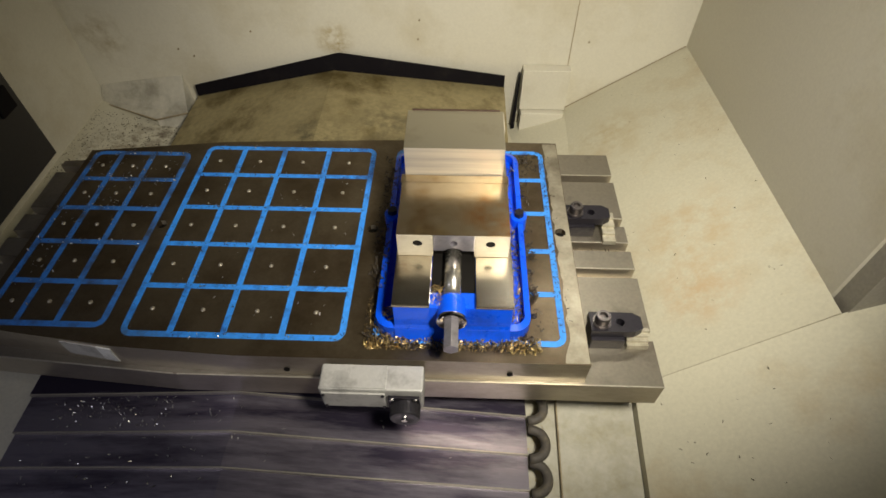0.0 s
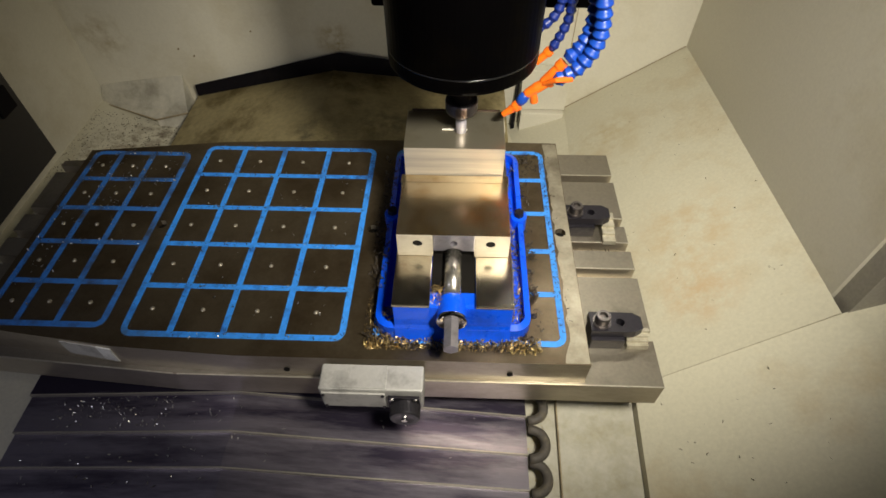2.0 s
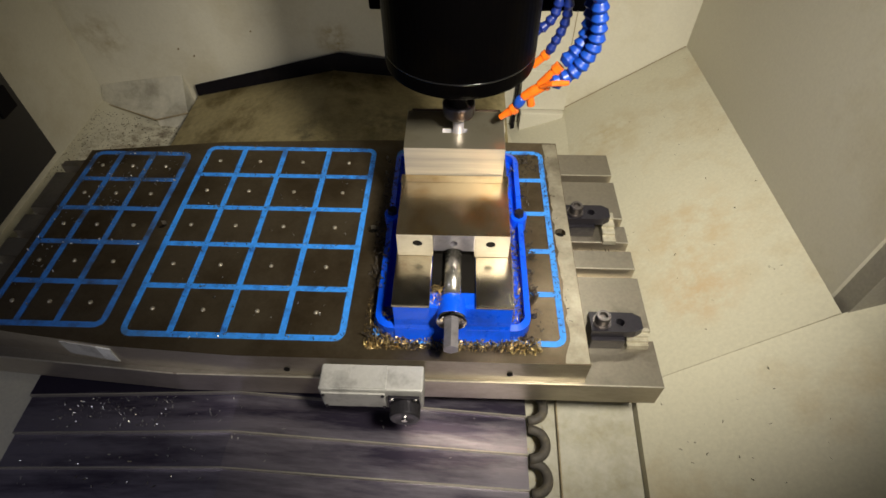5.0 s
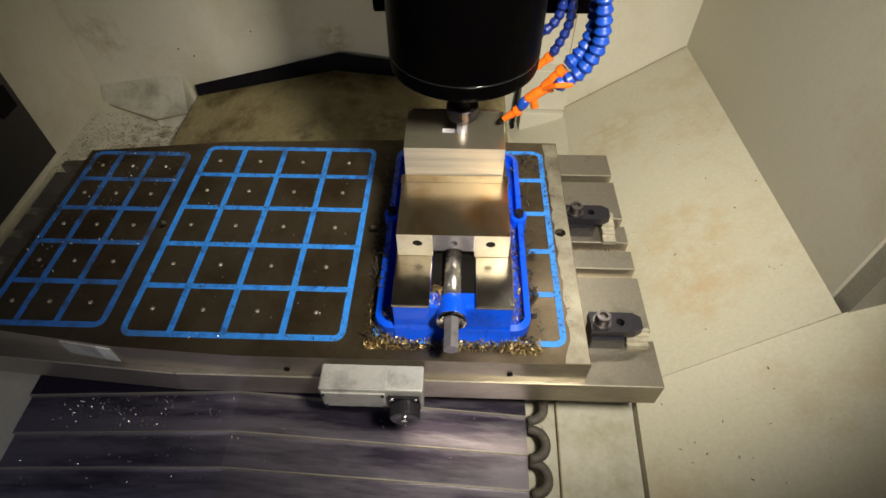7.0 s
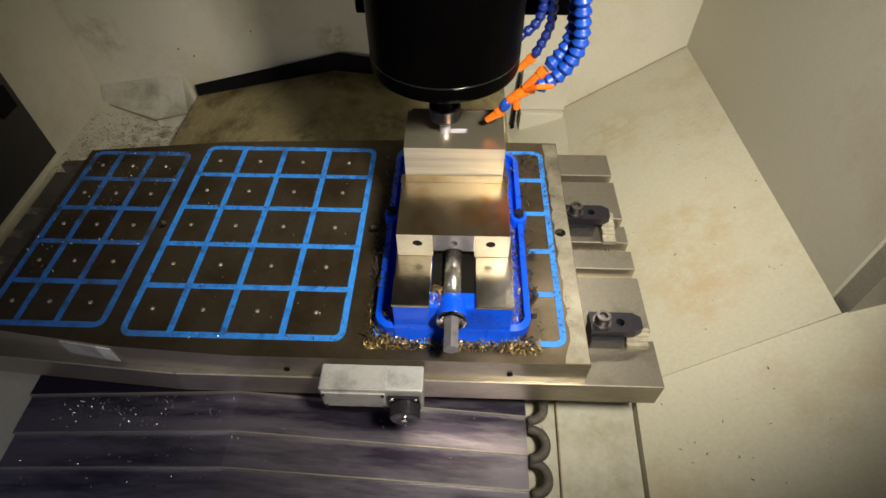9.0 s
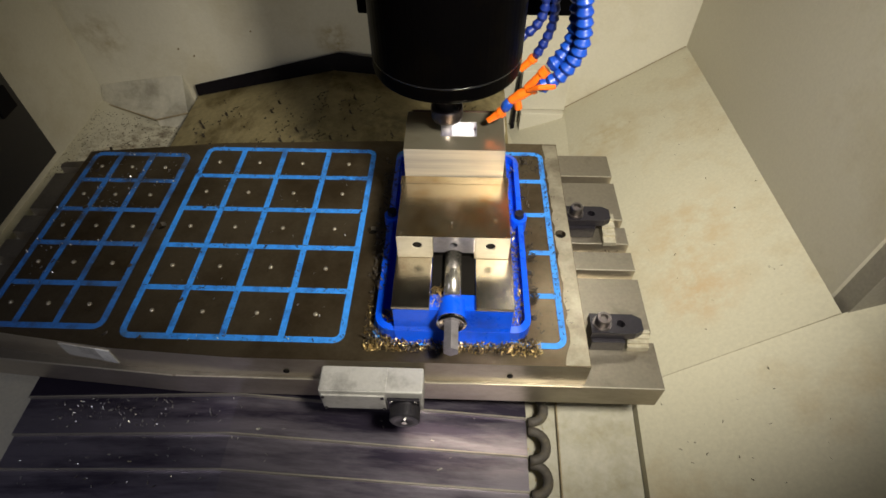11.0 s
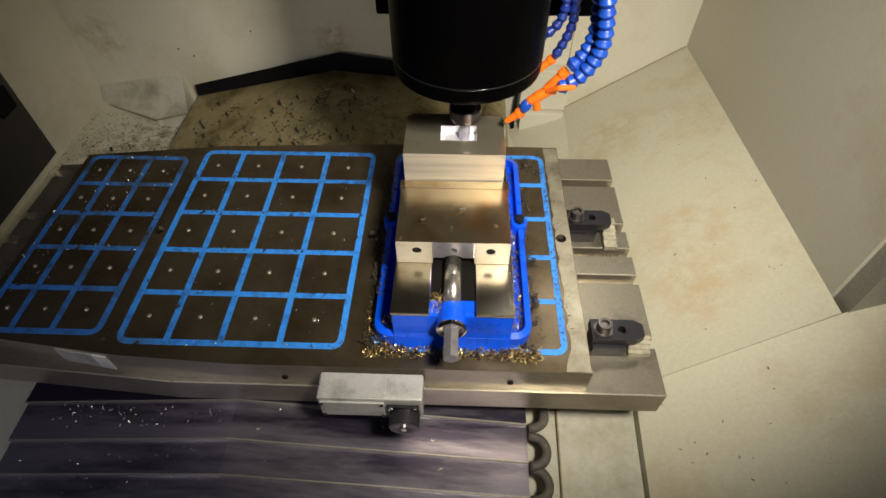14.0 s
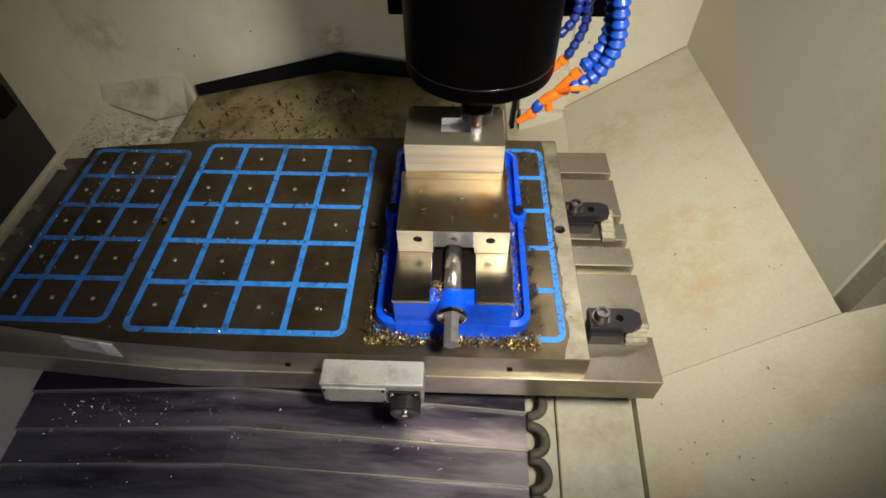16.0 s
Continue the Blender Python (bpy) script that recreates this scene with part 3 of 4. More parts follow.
slot = part("slot_floor", boxed(SX0 + 0.00002, SX1 - 0.00002, SY0 + 0.00002, SY1 - 0.00002, 0.120, BZ - 0.00002), STOCK, block, "fresh cut slot floor")

for ob in (stock, ring, slot):
    ob.data.materials.append(STOCK_TOP)
    ob.data.materials.append(POCKET)
    for p in ob.data.polygons:
        c = p.center + origin(block)
        if p.normal.z > 0.9:
            p.material_index = 1
        elif PX0 - 0.001 < c.x < PX1 + 0.001 and PY0 - 0.001 < c.y < PY1 + 0.001:
            p.material_index = 2
part("back_edge", boxed(0.1285, 0.2605, 0.2577, 0.2592, 0.1290, 0.1655), RED_BROWN, vise, "thin dark red-brown edge behind the workpiece")


# ---- clamps on the table ----
def toe_clamp(x, y, bar):
    c = thing("toe_clamp", (x, y, TZ), "black strap clamp with bolt on a pale step block", "clamp", "clamps beside the plate")
    strap = part("strap", slabbed([(x - 0.016, y - 0.016, TZ + 0.038), (x + 0.046, y - 0.016, TZ + 0.038), (x + 0.058, y - 0.009, TZ + 0.038), (x + 0.058, y + 0.010, TZ + 0.038), (x + 0.046, y + 0.017, TZ + 0.038), (x - 0.016, y + 0.017, TZ + 0.038)], (0, 0, -0.014)), DARK, c, bevel=0.0015)
    cut(strap, [cyled((x + 0.027, y, TZ + 0.02), (x + 0.027, y, TZ + 0.06), 0.0062, seg=18)])
    part("riser", boxed(x - 0.014, x + 0.034, y - 0.022, y + 0.014, TZ + 0.0005, TZ + 0.0235), DARK, c, bevel=0.001)
    x0, x1, y0, y1 = bar
    run, rise = (y1 - y0) / 4, 0.0046
    stairs = [(x0, y1, TZ + 0.0005), (x0, y0, TZ + 0.0005)]
    for k in range(4):
        stairs += [(x0, y0 + run * k, TZ + 0.0050 + rise * (k + 1)), (x0, y0 + run * (k + 1), TZ + 0.0050 + rise * (k + 1))]
    part("step_block", slabbed(stairs, (x1 - x0, 0, 0)), PALE, c, "pale steel step block with cut steps", bevel=0.0006)
    bolt = part("bolt", lathe(bmesh.new(), (x, y), [(0.0105, TZ + 0.038), (0.0105, TZ + 0.053), (0.0095, TZ + 0.0545), (0.006, TZ + 0.0545), (0.0055, TZ + 0.049), (0.001, TZ + 0.049)], 24), BOLT, c, "worn cap screw")
    part("washer", cyled((x, y, TZ + 0.038), (x, y, TZ + 0.0402), 0.0135), BOLT, c)
    return c


clamps = [toe_clamp(0.401, 0.222, (0.449, 0.470, 0.182, 0.236)), toe_clamp(0.411, 0.0015, (0.451, 0.482, -0.020, 0.002))]

# ---- probe unit on the table front ----
probe = thing("tool_setter", (0.09, -0.1, -0.06), "worn white metal sensor box with a dark round knob", "sensor box")
part("housing", boxed(0.0225, 0.1600, -0.118, -0.0808, -0.055, -0.004), CASTING, probe, bevel=0.003)
knob = part("knob", lathe_y(0.1358, -0.0430, [(0.005, -0.1195), (0.0205, -0.1195), (0.0205, -0.1375), (0.0190, -0.1395), (0.0135, -0.1395), (0.006, -0.1385)], 36), KNOB, probe, "dark round knob", bevel=0.0005)
part("pin", cyled((0.1358, -0.1385, -0.0430), (0.1358, -0.1420, -0.0430), 0.004, seg=12), CHROME, knob, "small steel pin")
part("cover_plate", boxed(0.0245, 0.112, -0.1162, -0.0825, -0.0045, -0.0022), CASTING, probe, "pale worn cover plate", bevel=0.0012)
part("front_plate", boxed(0.0255, 0.110, -0.1205, -0.1178, -0.050, -0.012), CASTING, probe, "worn front plate", bevel=0.001)
part("knob_flange", boxed(0.1134, 0.1557, -0.1222, -0.1182, -0.0545, -0.0170), DARK, probe, "dark knob flange", bevel=0.001)
for x, z in ((0.0285, -0.015), (0.0285, -0.047), (0.107, -0.047), (0.107, -0.015)):
    part("cover_screw", cyled((x, -0.1205, z), (x, -0.1225, z), 0.0022, seg=10), DARK, probe, "small dark screw")
for x in (0.1189, 0.1502):
    part("screw", cyled((x, -0.122, -0.0215), (x, -0.1242, -0.0215), 0.003, seg=10), CHROME, probe)

# ---- spindle ----
SX, SY, TIP = 0.1960, 0.2087, 0.150
spindle = thing("spindle_head", (SX, SY, TIP), "black milling spindle with collet, end mill and coolant hoses", "spindle")
part("nose", lathe(bmesh.new(), (SX, SY), [(0.070, 0.2715), (0.0915, 0.272), (0.0948, 0.2745), (0.0955, 0.278), (0.0955, 0.292), (0.0945, 0.2925), (0.0945, 0.2945), (0.0955, 0.295), (0.0955, 0.60)], 72), SPINDLE, spindle)
part("nose_ring", lathe(bmesh.new(), (SX, SY), [(0.0950, 0.2923), (0.0957, 0.2927), (0.0957, 0.2943), (0.0950, 0.2947)], 72), RING, spindle, "glossy black ring", smooth=True)
part("head", boxed(0.069, 0.373, 0.300, 0.56, 0.290, 0.75), SPINDLE, spindle, "black head casting", bevel=0.004)
part("holder", lathe(bmesh.new(), (SX, SY), [(0.0135, 0.203), (0.0175, 0.2055), (0.0175, 0.226), (0.030, 0.234), (0.030, 0.274)], 36), CHROME, spindle, "polished tool holder", smooth=True)
part("collet_nut", lathe(bmesh.new(), (SX, SY), [(0.010, 0.1860), (0.0190, 0.1862), (0.0215, 0.1885), (0.0226, 0.1925), (0.0228, 0.2055), (0.0218, 0.2070), (0.0175, 0.2072)], 36), NUT, spindle, "polished dark collet nut", bevel=0.0003)
mill = part("end_mill", lathe(bmesh.new(), (SX, SY), [(0.0070, TIP), (0.0078, TIP + 0.001), (0.0078, 0.191)], 20), MILL, spindle, "polished end mill", smooth=True)


def hose(path, r, mat=HOSE, pitch=1.2):
    """Ball and socket hose: one bead after another along the path."""
    pts = [Vector(p) for p in path]
    fine = []
    for i in range(len(pts) - 1):
        p0, p1, p2, p3 = pts[max(i - 1, 0)], pts[i], pts[i + 1], pts[min(i + 2, len(pts) - 1)]
        for k in range(20):
            t = k / 20
            fine.append(0.5 * (2 * p1 + (p2 - p0) * t + (2 * p0 - 5 * p1 + 4 * p2 - p3) * t * t + (3 * p1 - p0 - 3 * p2 + p3) * t ** 3))
    fine.append(pts[-1])
    beads, at, last = [fine[0]], 0.0, fine[0]
    for p in fine[1:]:
        at += (p - last).length
        last = p
        if at >= r * pitch:
            beads.append(p)
            at = 0.0
    made = None
    for a, b in zip(beads, beads[1:]):
        q = (b - a).normalized()
        n = (b - a).length
        bm = tube(bmesh.new(), [a + q * n * k for k in (-0.12, 0.05, 0.22, 0.40, 0.52, 0.60, 0.66, 0.95, 1.12)], [r * k for k in (0.66, 0.78, 0.88, 0.97, 1.07, 1.08, 1.00, 0.76, 0.66)], 12)
        part("hose_bead", bm, mat, spindle, smooth=True)


def nozzle(a, b, r0, r1):
    a, b = Vector(a), Vector(b)
    part("nozzle", tube(bmesh.new(), [a, a.lerp(b, 0.25), a.lerp(b, 0.3), b], [r0, r0, r0 * 0.8, r1], 14), ORANGE, spindle, "orange plastic nozzle", smooth=False)


HY = SY
hose([(0.338, HY + 0.06, 0.44), (0.349, HY + 0.016, 0.375), (0.3545, HY + 0.010, 0.338), (0.3550, HY + 0.008, 0.3120), (0.3500, HY + 0.006, 0.2915), (0.3400, HY + 0.003, 0.2770), (0.3280, HY, 0.2660)], 0.0100)
hose([(0.344, HY + 0.03, 0.44), (0.3530, HY - 0.006, 0.375), (0.3610, HY - 0.010, 0.3300), (0.3625, HY - 0.010, 0.3040), (0.3570, HY - 0.009, 0.2830), (0.3440, HY - 0.008, 0.2605), (0.328, HY - 0.006, 0.2470), (0.3140, HY - 0.004, 0.2385)], 0.0102)
hose([(0.310, 0.28, 0.42), (0.3196, 0.26, 0.340), (0.3204, 0.26, 0.3168), (0.3137, 0.26, 0.2978), (0.2960, 0.26, 0.2819), (0.280, 0.26, 0.274)], 0.0066, HOSE_SHADED, 1.8)
hose([(0.330, 0.28, 0.42), (0.3324, 0.26, 0.3400), (0.3338, 0.26, 0.3019), (0.3279, 0.26, 0.2783), (0.3155, 0.26, 0.2500)], 0.0066, HOSE_SHADED, 1.8)
part("hose_ball", tube(bmesh.new(), [(0.2835, HY, 0.2165), (0.2820, HY, 0.2140), (0.2790, HY, 0.2085), (0.2765, HY, 0.2035), (0.2750, HY, 0.2000)], [0.0045, 0.0068, 0.0078, 0.0066, 0.0045], 14), HOSE, spindle, smooth=True)
nozzle((0.3265, HY, 0.2635), (0.3030, HY, 0.2355), 0.0078, 0.0055)
nozzle((0.3157, 0.26, 0.2516), (0.2984, 0.26, 0.2331), 0.0070, 0.0050)
nozzle((0.2750, HY, 0.1990), (0.2545, HY, 0.1825), 0.0078, 0.0040)
tee = part("tee", tube(bmesh.new(), [(0.3140, HY, 0.2375), (0.3100, HY, 0.2350), (0.3085, HY, 0.2343), (0.2960, HY, 0.2258), (0.2840, HY, 0.2165), (0.2825, HY, 0.2150)], [0.0085, 0.0085, 0.0068, 0.0075, 0.0062, 0.0050], 14), ORANGE, spindle, "orange plastic hose tee")
part("branch", cyled((0.2914, HY, 0.2210), (0.2955, HY, 0.2040), 0.0052, 0.0056, seg=14), ORANGE, tee, "short capped branch")
part("lever", tube(bmesh.new(), [(0.3040, 0.203, 0.2360), (0.3172, 0.192, 0.2481), (0.3336, 0.192, 0.2493), (0.3381, 0.192, 0.2496)], [0.0030, 0.0036, 0.0040, 0.0028], 10), ORANGE, tee, "orange valve lever")


# ---- chips ----
def chip(bm, at, size, rng, lift=0.5, wide=1.0):
    """A small curled shaving; lift: how far it may stand up, in radians."""
    turn = Euler((rng.uniform(-0.5, 0.5), rng.uniform(-lift, lift), rng.uniform(0, 6.3))).to_matrix()
    w, bend = wide * size * rng.uniform(0.09, 0.20), rng.uniform(0.6, 2.2)
    rows = []
    for k in range(4):
        a = bend * (k / 3 - 0.5)
        x, z = size / bend * math.sin(a), size / bend * (1 - math.cos(a)) + w
        rows.append([bm.verts.new(Vector(at) + turn @ Vector((x, s * w, z + 0.2 * s * w * rng.uniform(-1, 1)))) for s in (-0.5, 0.5)])
    for a, b in zip(rows, rows[1:]):
        bm.faces.new((a[0], a[1], b[1], b[0]))


def chips(name, spots, mat, label, at, lift=0.5, wide=1.0):
    """spots: (count, x0, x1, y0, y1, z, size)."""
    rng = random.Random(len(name) * 7 + len(label))
    root = thing(name, at, label, "metal chips")
    root["kind"] = "stuff"
    bm = bmesh.new()
    for count, x0, x1, y0, y1, z, size in spots:
        for _ in range(count):
            chip(bm, (rng.uniform(x0, x1), rng.uniform(y0, y1), z + rng.random() ** 3 * size * 0.9), size * rng.uniform(0.5, 1.3), rng, lift, wide)
    part("shavings", bm, mat, root, kind="stuff")
    return root


vise_chips = chips("golden_chips", [(560, 0.076, 0.315, -0.060, -0.044, 0.0012, 0.0075), (110, 0.074, 0.091, -0.06, 0.02, 0.0008, 0.006), (170, 0.080, 0.125, -0.060, -0.042, 0.002, 0.008), (60, 0.099, 0.115, -0.03, 0.0, 0.0105, 0.008),
                   (150, 0.268, 0.318, -0.062, -0.042, 0.002, 0.008), (230, 0.279, 0.295, -0.03, 0.20, 0.0105, 0.007), (60, 0.168, 0.181, -0.03, 0.0, 0.0685, 0.006)], BRASS_CHIP, "heap of curled golden metal chips round the vise", (0.2, -0.05, 0.0), 1.3)
dark_chips = chips("dark_chips", [(170, 0.120, 0.275, -0.062, -0.046, 0.002, 0.0085), (60, 0.076, 0.112, -0.056, -0.028, 0.003, 0.0085), (70, 0.28, 0.312, -0.058, -0.036, 0.003, 0.0085), (110, 0.280, 0.296, -0.02, 0.30, 0.0115, 0.008), (60, 0.300, 0.318, 0.02, 0.05, 0.001, 0.009), (60, 0.300, 0.318, 0.10, 0.13, 0.001, 0.009), (50, 0.29, 0.325, 0.325, 0.35, 0.001, 0.010), (120, 0.305, 0.322, -0.04, 0.33, 0.001, 0.007), (110, 0.072, 0.09, -0.02, 0.33, 0.001, 0.007), (190, 0.070, 0.092, 0.06, 0.33, 0.002, 0.0085), (90, 0.088, 0.100, 0.02, 0.32, 0.0262, 0.007), (40, 0.30, 0.345, 0.31, 0.345, 0.001, 0.008), (60, 0.40, 0.48, 0.168, 0.185, TZ - 0.02, 0.007),
                  (190, -0.47, -0.30, -0.045, 0.345, 0.001, 0.0035), (30, -0.27, 0.045, 0.035, 0.042, 0.001, 0.004), (30, -0.27, 0.045, 0.118, 0.125, 0.001, 0.004), (26, -0.27, 0.045, 0.200, 0.207, 0.001, 0.004), (22, -0.045, -0.037, -0.04, 0.35, 0.001, 0.004), (22, 0.039, 0.047, -0.04, 0.35, 0.001, 0.004), (22, -0.128, -0.120, -0.04, 0.35, 0.001, 0.004), (120, -0.26, 0.05, -0.045, 0.365, 0.001, 0.003), *[(34, -0.266, 0.043, y - 0.006, y + 0.006, 0.001, 0.0042) for y in ROWS], *[(24, x - 0.006, x + 0.006, -0.04, 0.355, 0.001, 0.0042) for x in (-0.2665, -0.1995, -0.1240, -0.0413, 0.0432)], (70, 0.335, 0.365, -0.05, 0.36, 0.001, 0.0045), (150, 0.3435, 0.3565, -0.045, 0.36, 0.001, 0.0055)], DARK_CHIP, "dark oily metal chips on the fixture plate", (0.2, 0.1, 0.0), 0.9, 1.3)
silver_chips = chips("silver_chips", [(50, -0.475, -0.41, 0.02, 0.34, 0.001, 0.004), (40, -0.44, -0.30, 0.255, 0.345, 0.001, 0.0045), *[(16, -0.475, -0.30, y - 0.007, y + 0.006, 0.001, 0.0042) for y in ROWS_A[2:]], *[(7, -0.26, 0.04, y - 0.006, y + 0.006, 0.001, 0.0042) for y in ROWS], *[(14, x - 0.006, x + 0.006, -0.02, 0.34, 0.001, 0.0042) for x in (-0.4735, -0.4265, -0.3675)], (40, -0.43, -0.36, 0.19, 0.28, 0.001, 0.004), (45, -0.26, 0.05, -0.04, 0.36, 0.001, 0.0035)], SILVER_CHIP, "bright silver metal chips on the fixture plate", (-0.35, 0.2, 0.0), 0.7, 2.0)
def front_z(x):
    return -0.104 - 0.034 * (-0.122 - x) / 0.34 if x < -0.122 else -0.104 - 0.059 * (x + 0.122) / 0.436


cover_chips = thing("cover_chips", (-0.3, -0.12, -0.13), "bright chips scattered on the dark way cover", "metal chips")
cover_chips["kind"] = "stuff"
rng, bm = random.Random(11), bmesh.new()
for count, x0, x1, y0, y1 in ((110, -0.40, -0.22, -0.130, -0.082), (80, -0.43, -0.10, -0.22, -0.085), (14, -0.1, 0.28, -0.18, -0.085)):
    for _ in range(count):
        x, y = rng.uniform(x0, x1), rng.uniform(y0, y1)
        n = sum(1 for e in STEPS if y < e)
        chip(bm, (x, y, front_z(x) - 0.007 * n + 0.001), rng.uniform(0.003, 0.0060), rng, 0.8, 1.5)
part("shavings", bm, SILVER_CHIP, cover_chips, kind="stuff")
rng, bm = random.Random(21), bmesh.new()
for _ in range(90):
    x, y = rng.uniform(0.318, 0.352), rng.uniform(-0.30, -0.07)
    chip(bm, (x, y, -0.186 + 0.1766 * (y - 0.04) + 0.001), rng.uniform(0.003, 0.007), rng)
trough_chips = thing("trough_chips", (0.335, -0.15, -0.22), "golden chips lying beside the curled side seals", "metal chips")
trough_chips["kind"] = "stuff"
part("shavings", bm, BRASS_CHIP, trough_chips, kind="stuff")
specks = thing("dirt_specks", (0.6, 0.3, -0.2), "small dark dirt specks on the cream trays", "dirt specks")
specks["kind"] = "stuff"
bm = bmesh.new()
rng = random.Random(5)
for _ in range(45):
    x, y = rng.uniform(0.52, 0.745), rng.uniform(0.02, 0.80)
    chip(bm, (x, y, on_tray(x, y) + 0.0006), rng.uniform(0.0018, 0.0046), rng, 0.4, 2.0)
for _ in range(40):
    x, y = rng.uniform(0.52, 0.85), rng.uniform(-0.25, -0.03)
    chip(bm, (x, y, on_front(x, y) + 0.0006), rng.uniform(0.0018, 0.0046), rng, 0.4, 2.0)
for _ in range(1500):
    x, y = -0.772 + 0.24 * rng.random(), rng.uniform(0.47, 0.76)
    chip(bm, (x, y, -0.205 - 0.228 * (x + 0.775) + 0.001), rng.uniform(0.0015, 0.0055), rng, 0.4, 2.0)
part("specks", bm, DARK_CHIP, specks, kind="stuff")


def rear_z(x):
    return -0.101 - 0.083 * (-0.122 - x) / 0.380 if x < -0.122 else -0.101 - 0.042 * (x + 0.122) / 0.436


flying = []
meshes = {}
for n in range(330):
    kind = "jaw" if n < 6 else "rear" if n < 225 else "corner" if n < 255 else "plate" if n < 315 else "front"
    if kind == "rear":
        x, y = rng.uniform(-0.46, 0.06) if n % 8 else rng.uniform(0.06, 0.28), rng.uniform(0.44, 0.73)
        to = (x, y, rear_z(x) + 0.001)
    elif kind == "jaw":
        to = (rng.uniform(0.125, 0.265), rng.uniform(0.055, 0.145), 0.1162)
    elif kind == "corner":
        x, y = rng.uniform(-0.73, -0.56), rng.uniform(0.48, 0.68)
        to = (x, y, -0.205 - 0.228 * (x + 0.775) + 0.003)
    elif kind == "plate" and n % 2:
        to = (rng.choice((-0.4265, -0.3675, -0.3005, -0.2665, -0.1995, -0.1240, -0.0413, 0.0432)) + rng.uniform(-0.004, 0.004), rng.uniform(-0.04, 0.34), 0.001)
    elif kind == "plate":
        to = (rng.uniform(-0.46, 0.04), rng.choice(ROWS[:5]) + rng.uniform(-0.004, 0.004), 0.001)
    else:
        x, y = rng.uniform(-0.40, 0.20), rng.uniform(-0.17, -0.10)
        to = (x, y, front_z(x) - 0.007 * sum(1 for e in STEPS if y < e) + 0.0012)
    mat = SILVER_CHIP if kind in ("front", "jaw") or n % 9 == 0 else BROWN_CHIP if n % 3 == 0 and kind in ("rear", "corner") else DARK_CHIP
    key = (mat.name, n % 5, kind in ("plate", "front", "jaw"))
    if key not in meshes:
        bm = bmesh.new()
        local = random.Random(n + 50)
        for _ in range(2 if kind in ("rear", "corner") else 0):
            chip(bm, (local.gauss(0, 0.015), local.gauss(0, 0.012), 0), local.uniform(0.005, 0.011), local, 0.5, 2.3)
        chip(bm, (0, 0, 0), (0.0045 if kind in ("plate", "front", "jaw") else 0.0100) + 0.0012 * (n % 5), random.Random(n), 0.5, 2.1)
        ob = part("metal_chip", bm, mat)
        meshes[key] = ob.data
    else:
        ob = new("metal_chip", meshes[key])
    tagged(ob, "small curled metal chips thrown off by the cutter", "metal chip", "flying chips")
    flying.append((ob, kind, 0.5 * rng.randint(19, 22) + rng.uniform(0.03, 0.2) if n % 3 else 0.5 * rng.randint(23, 31) + rng.uniform(0.03, 0.2), (0.15 + 0.1 * rng.random(), 0.19 + 0.05 * rng.random(), 0.105), to, rng.uniform(0, 360)))


# ---- movements ----
TABLE_Y = [(0.0, 0.0), (9.3, 0.0), (10.2, 0.004), (11.3, -0.0045), (11.4, 0.0075), (11.5, -0.006), (11.6, 0.0088), (11.7, -0.0045), (11.8, 0.0061), (11.9, -0.0045), (12.0, 0.005),
           (12.1, 0.0008), (12.2, -0.0019), (12.3, 0.0075), (12.4, -0.0072), (12.5, 0.0115), (12.6, -0.0099), (12.7, 0.0075), (12.8, -0.0045), (12.9, -0.0005), (13.0, 0.0115), (13.1, -0.0125),
           (13.2, 0.0075), (13.3, -0.0019), (13.4, -0.0045), (13.5, 0.0115), (13.6, -0.0125), (13.7, 0.0115), (13.8, -0.0112), (13.9, 0.0115), (14.0, -0.0125), (14.1, 0.0115), (14.2, -0.0005),
           (14.3, -0.0005), (14.4, -0.0005), (14.5, 0.001), (14.6, 0.0021), (14.7, -0.0005), (14.8, 0.0008), (14.9, -0.0019), (15.0, 0.0038), (15.1, -0.0019), (15.2, 0.0048), (15.3, -0.0019),
           (15.4, 0.0061), (15.5, -0.0005), (15.6, 0.0048), (15.7, -0.0005), (15.8, 0.0061), (15.9, -0.0019), (16.0, 0.007)]
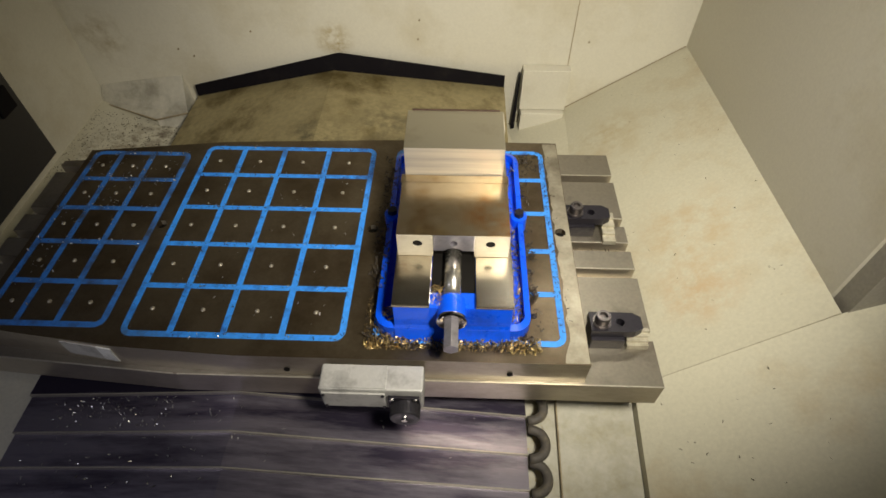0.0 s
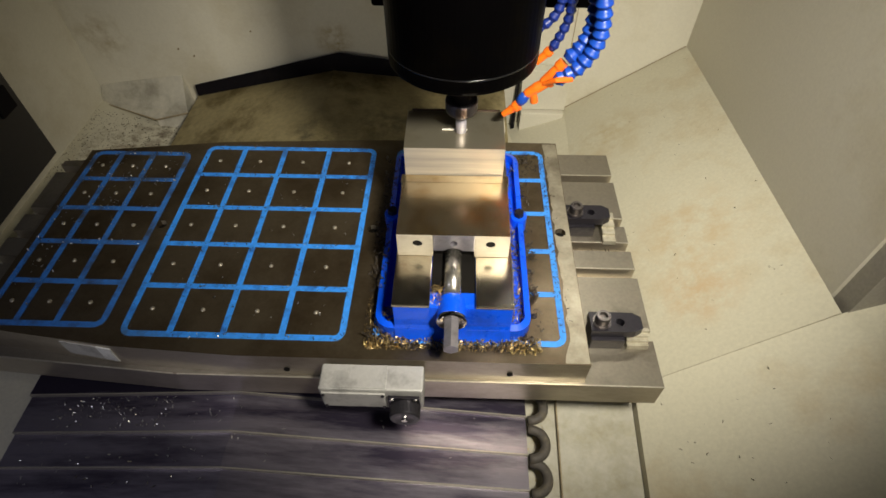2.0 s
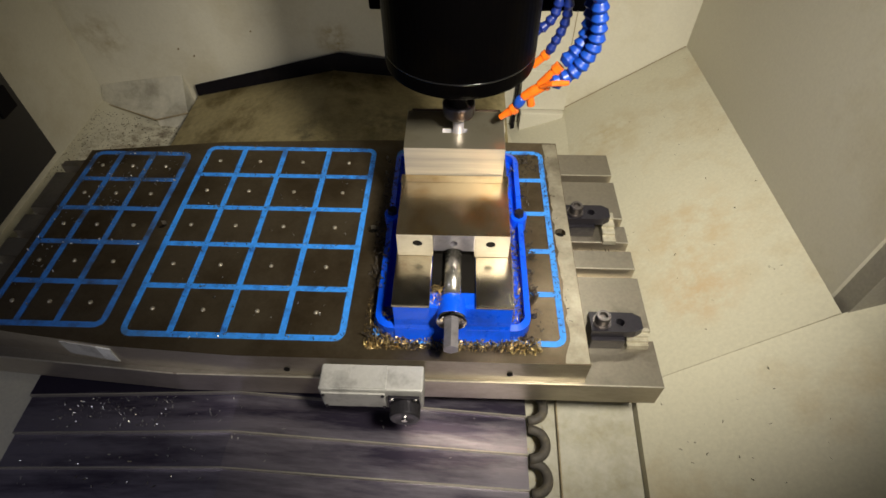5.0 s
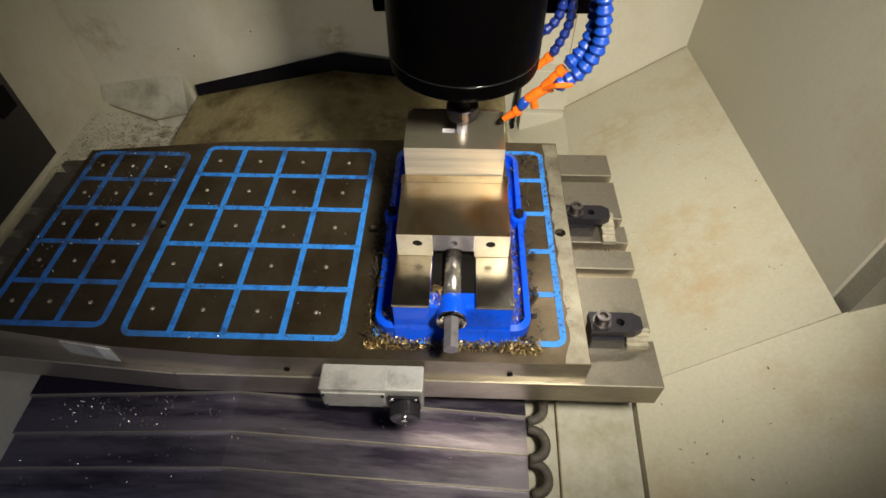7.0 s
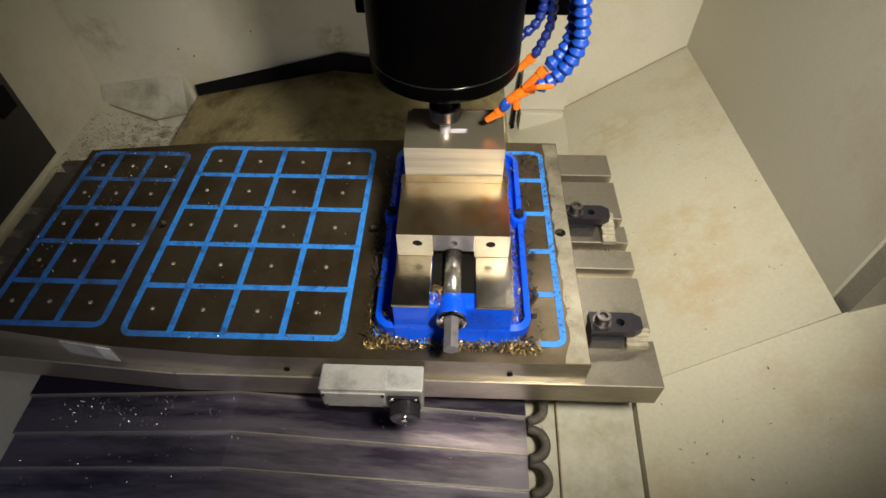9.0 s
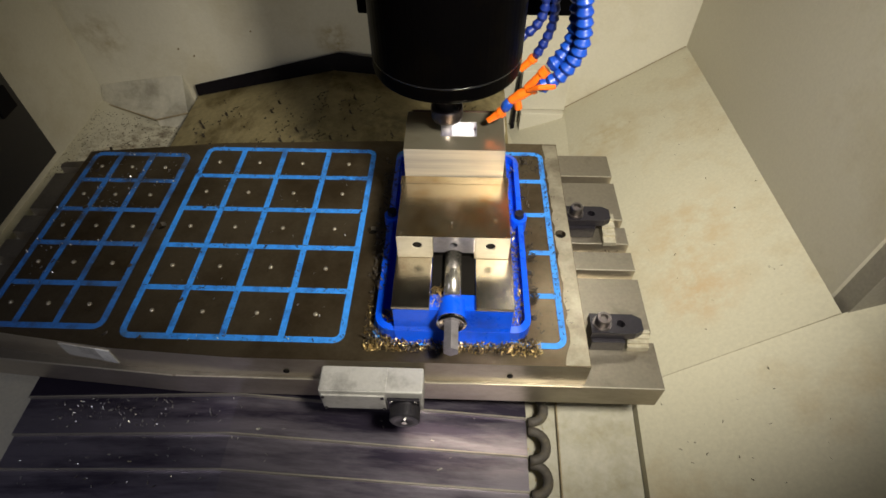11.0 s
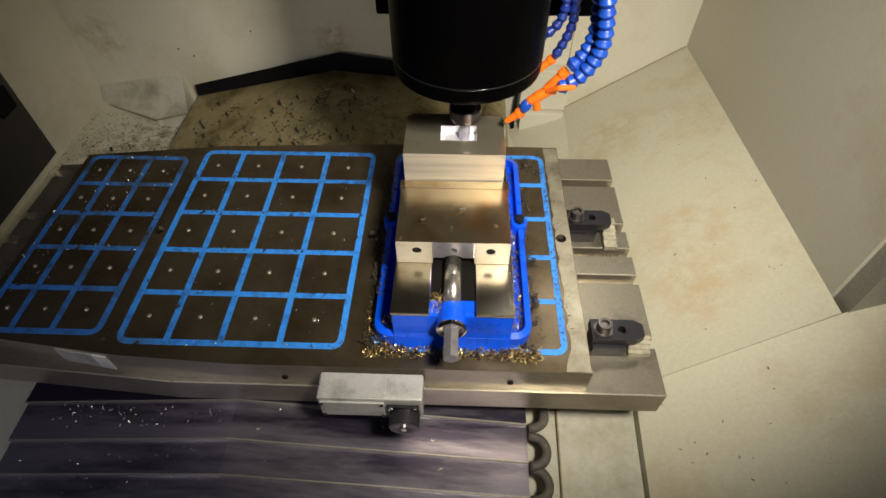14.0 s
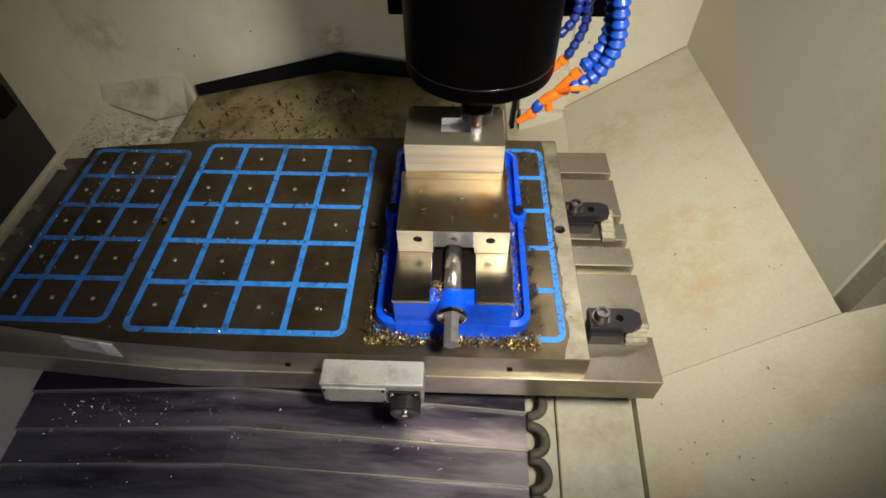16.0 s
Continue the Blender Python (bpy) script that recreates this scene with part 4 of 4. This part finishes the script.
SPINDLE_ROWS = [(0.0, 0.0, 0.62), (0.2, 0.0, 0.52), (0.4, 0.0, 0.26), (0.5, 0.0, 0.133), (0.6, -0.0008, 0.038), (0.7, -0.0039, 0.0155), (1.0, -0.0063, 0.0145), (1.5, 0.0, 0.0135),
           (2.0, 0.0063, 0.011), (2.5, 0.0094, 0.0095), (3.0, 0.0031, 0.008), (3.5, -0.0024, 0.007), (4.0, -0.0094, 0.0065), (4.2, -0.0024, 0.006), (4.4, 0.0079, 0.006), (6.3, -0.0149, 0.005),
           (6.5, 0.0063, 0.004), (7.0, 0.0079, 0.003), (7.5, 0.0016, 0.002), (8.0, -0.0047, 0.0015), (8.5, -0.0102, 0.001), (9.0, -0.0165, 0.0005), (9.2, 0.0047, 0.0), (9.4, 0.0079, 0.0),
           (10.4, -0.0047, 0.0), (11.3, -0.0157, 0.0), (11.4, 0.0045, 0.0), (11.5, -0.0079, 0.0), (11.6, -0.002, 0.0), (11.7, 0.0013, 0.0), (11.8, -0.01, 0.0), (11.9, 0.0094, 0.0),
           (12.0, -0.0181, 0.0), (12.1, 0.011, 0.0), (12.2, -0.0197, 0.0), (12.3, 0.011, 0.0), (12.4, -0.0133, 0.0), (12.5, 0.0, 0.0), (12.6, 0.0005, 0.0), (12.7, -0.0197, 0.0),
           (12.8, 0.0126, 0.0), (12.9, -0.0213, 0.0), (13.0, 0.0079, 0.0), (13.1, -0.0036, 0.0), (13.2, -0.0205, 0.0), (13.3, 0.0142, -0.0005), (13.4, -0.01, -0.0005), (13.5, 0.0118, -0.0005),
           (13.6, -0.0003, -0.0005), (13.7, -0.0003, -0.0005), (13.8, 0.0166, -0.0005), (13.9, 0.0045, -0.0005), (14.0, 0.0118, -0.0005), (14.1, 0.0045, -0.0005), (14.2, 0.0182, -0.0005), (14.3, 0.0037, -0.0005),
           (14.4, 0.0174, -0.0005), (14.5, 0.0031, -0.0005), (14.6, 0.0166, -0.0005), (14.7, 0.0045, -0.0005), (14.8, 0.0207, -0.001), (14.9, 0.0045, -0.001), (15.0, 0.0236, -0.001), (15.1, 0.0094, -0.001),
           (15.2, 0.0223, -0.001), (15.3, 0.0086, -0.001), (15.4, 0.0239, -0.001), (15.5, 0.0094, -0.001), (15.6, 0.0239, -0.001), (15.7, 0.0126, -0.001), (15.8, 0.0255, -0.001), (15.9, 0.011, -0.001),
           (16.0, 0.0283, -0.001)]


def motions():
    for ob in (table, plate, vise, block, probe, *clamps, vise_chips, dark_chips, silver_chips):
        x, y, z = ob.location
        walk(ob, [(t, pose(x, y + dy, z)) for t, dy in TABLE_Y])
    for n, seg in enumerate(segments):
        walk(seg, [(t, pose(0, dy * (1 - n / 8), 0)) for t, dy in TABLE_Y])
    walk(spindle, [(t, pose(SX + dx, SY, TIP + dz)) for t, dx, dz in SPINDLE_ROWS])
    for ob, kind, t0, start, to, turn in flying:
        mid = [(a + b) / 2 for a, b in zip(start, to)]
        rows = [(0.0, pose(*start)), (t0, pose(*start)), (t0 + 0.12, pose(mid[0], mid[1], 0.22, 40, 0, 30)), (t0 + 0.26, pose(*to, 0, 0, 70))]
        if kind in ("plate", "jaw"):
            last = [dy for t, dy in TABLE_Y if t <= t0 + 0.26][-1]
            rows += [(t, pose(to[0], to[1] + dy - last, to[2], 0, 0, 70)) for t, dy in TABLE_Y if t > t0 + 0.3]
        else:
            rows.append((16.0, pose(*to, 0, 0, 70)))
        walk(ob, rows)
    walk(slot, [(0.0, pose(0, 0, 0)), (1.0, pose(0, 0, 0)), (3.0, pose(0, 0, -0.005)), (9.0, pose(0, 0, -0.0137)), (16.0, pose(0, 0, -0.0140))])
    walk(ring, [(0.0, pose(0, 0, 0)), (9.4, pose(0, 0, 0)), (11.2, pose(0, 0, -0.0138)), (16.0, pose(0, 0, -0.0141))])


motions()
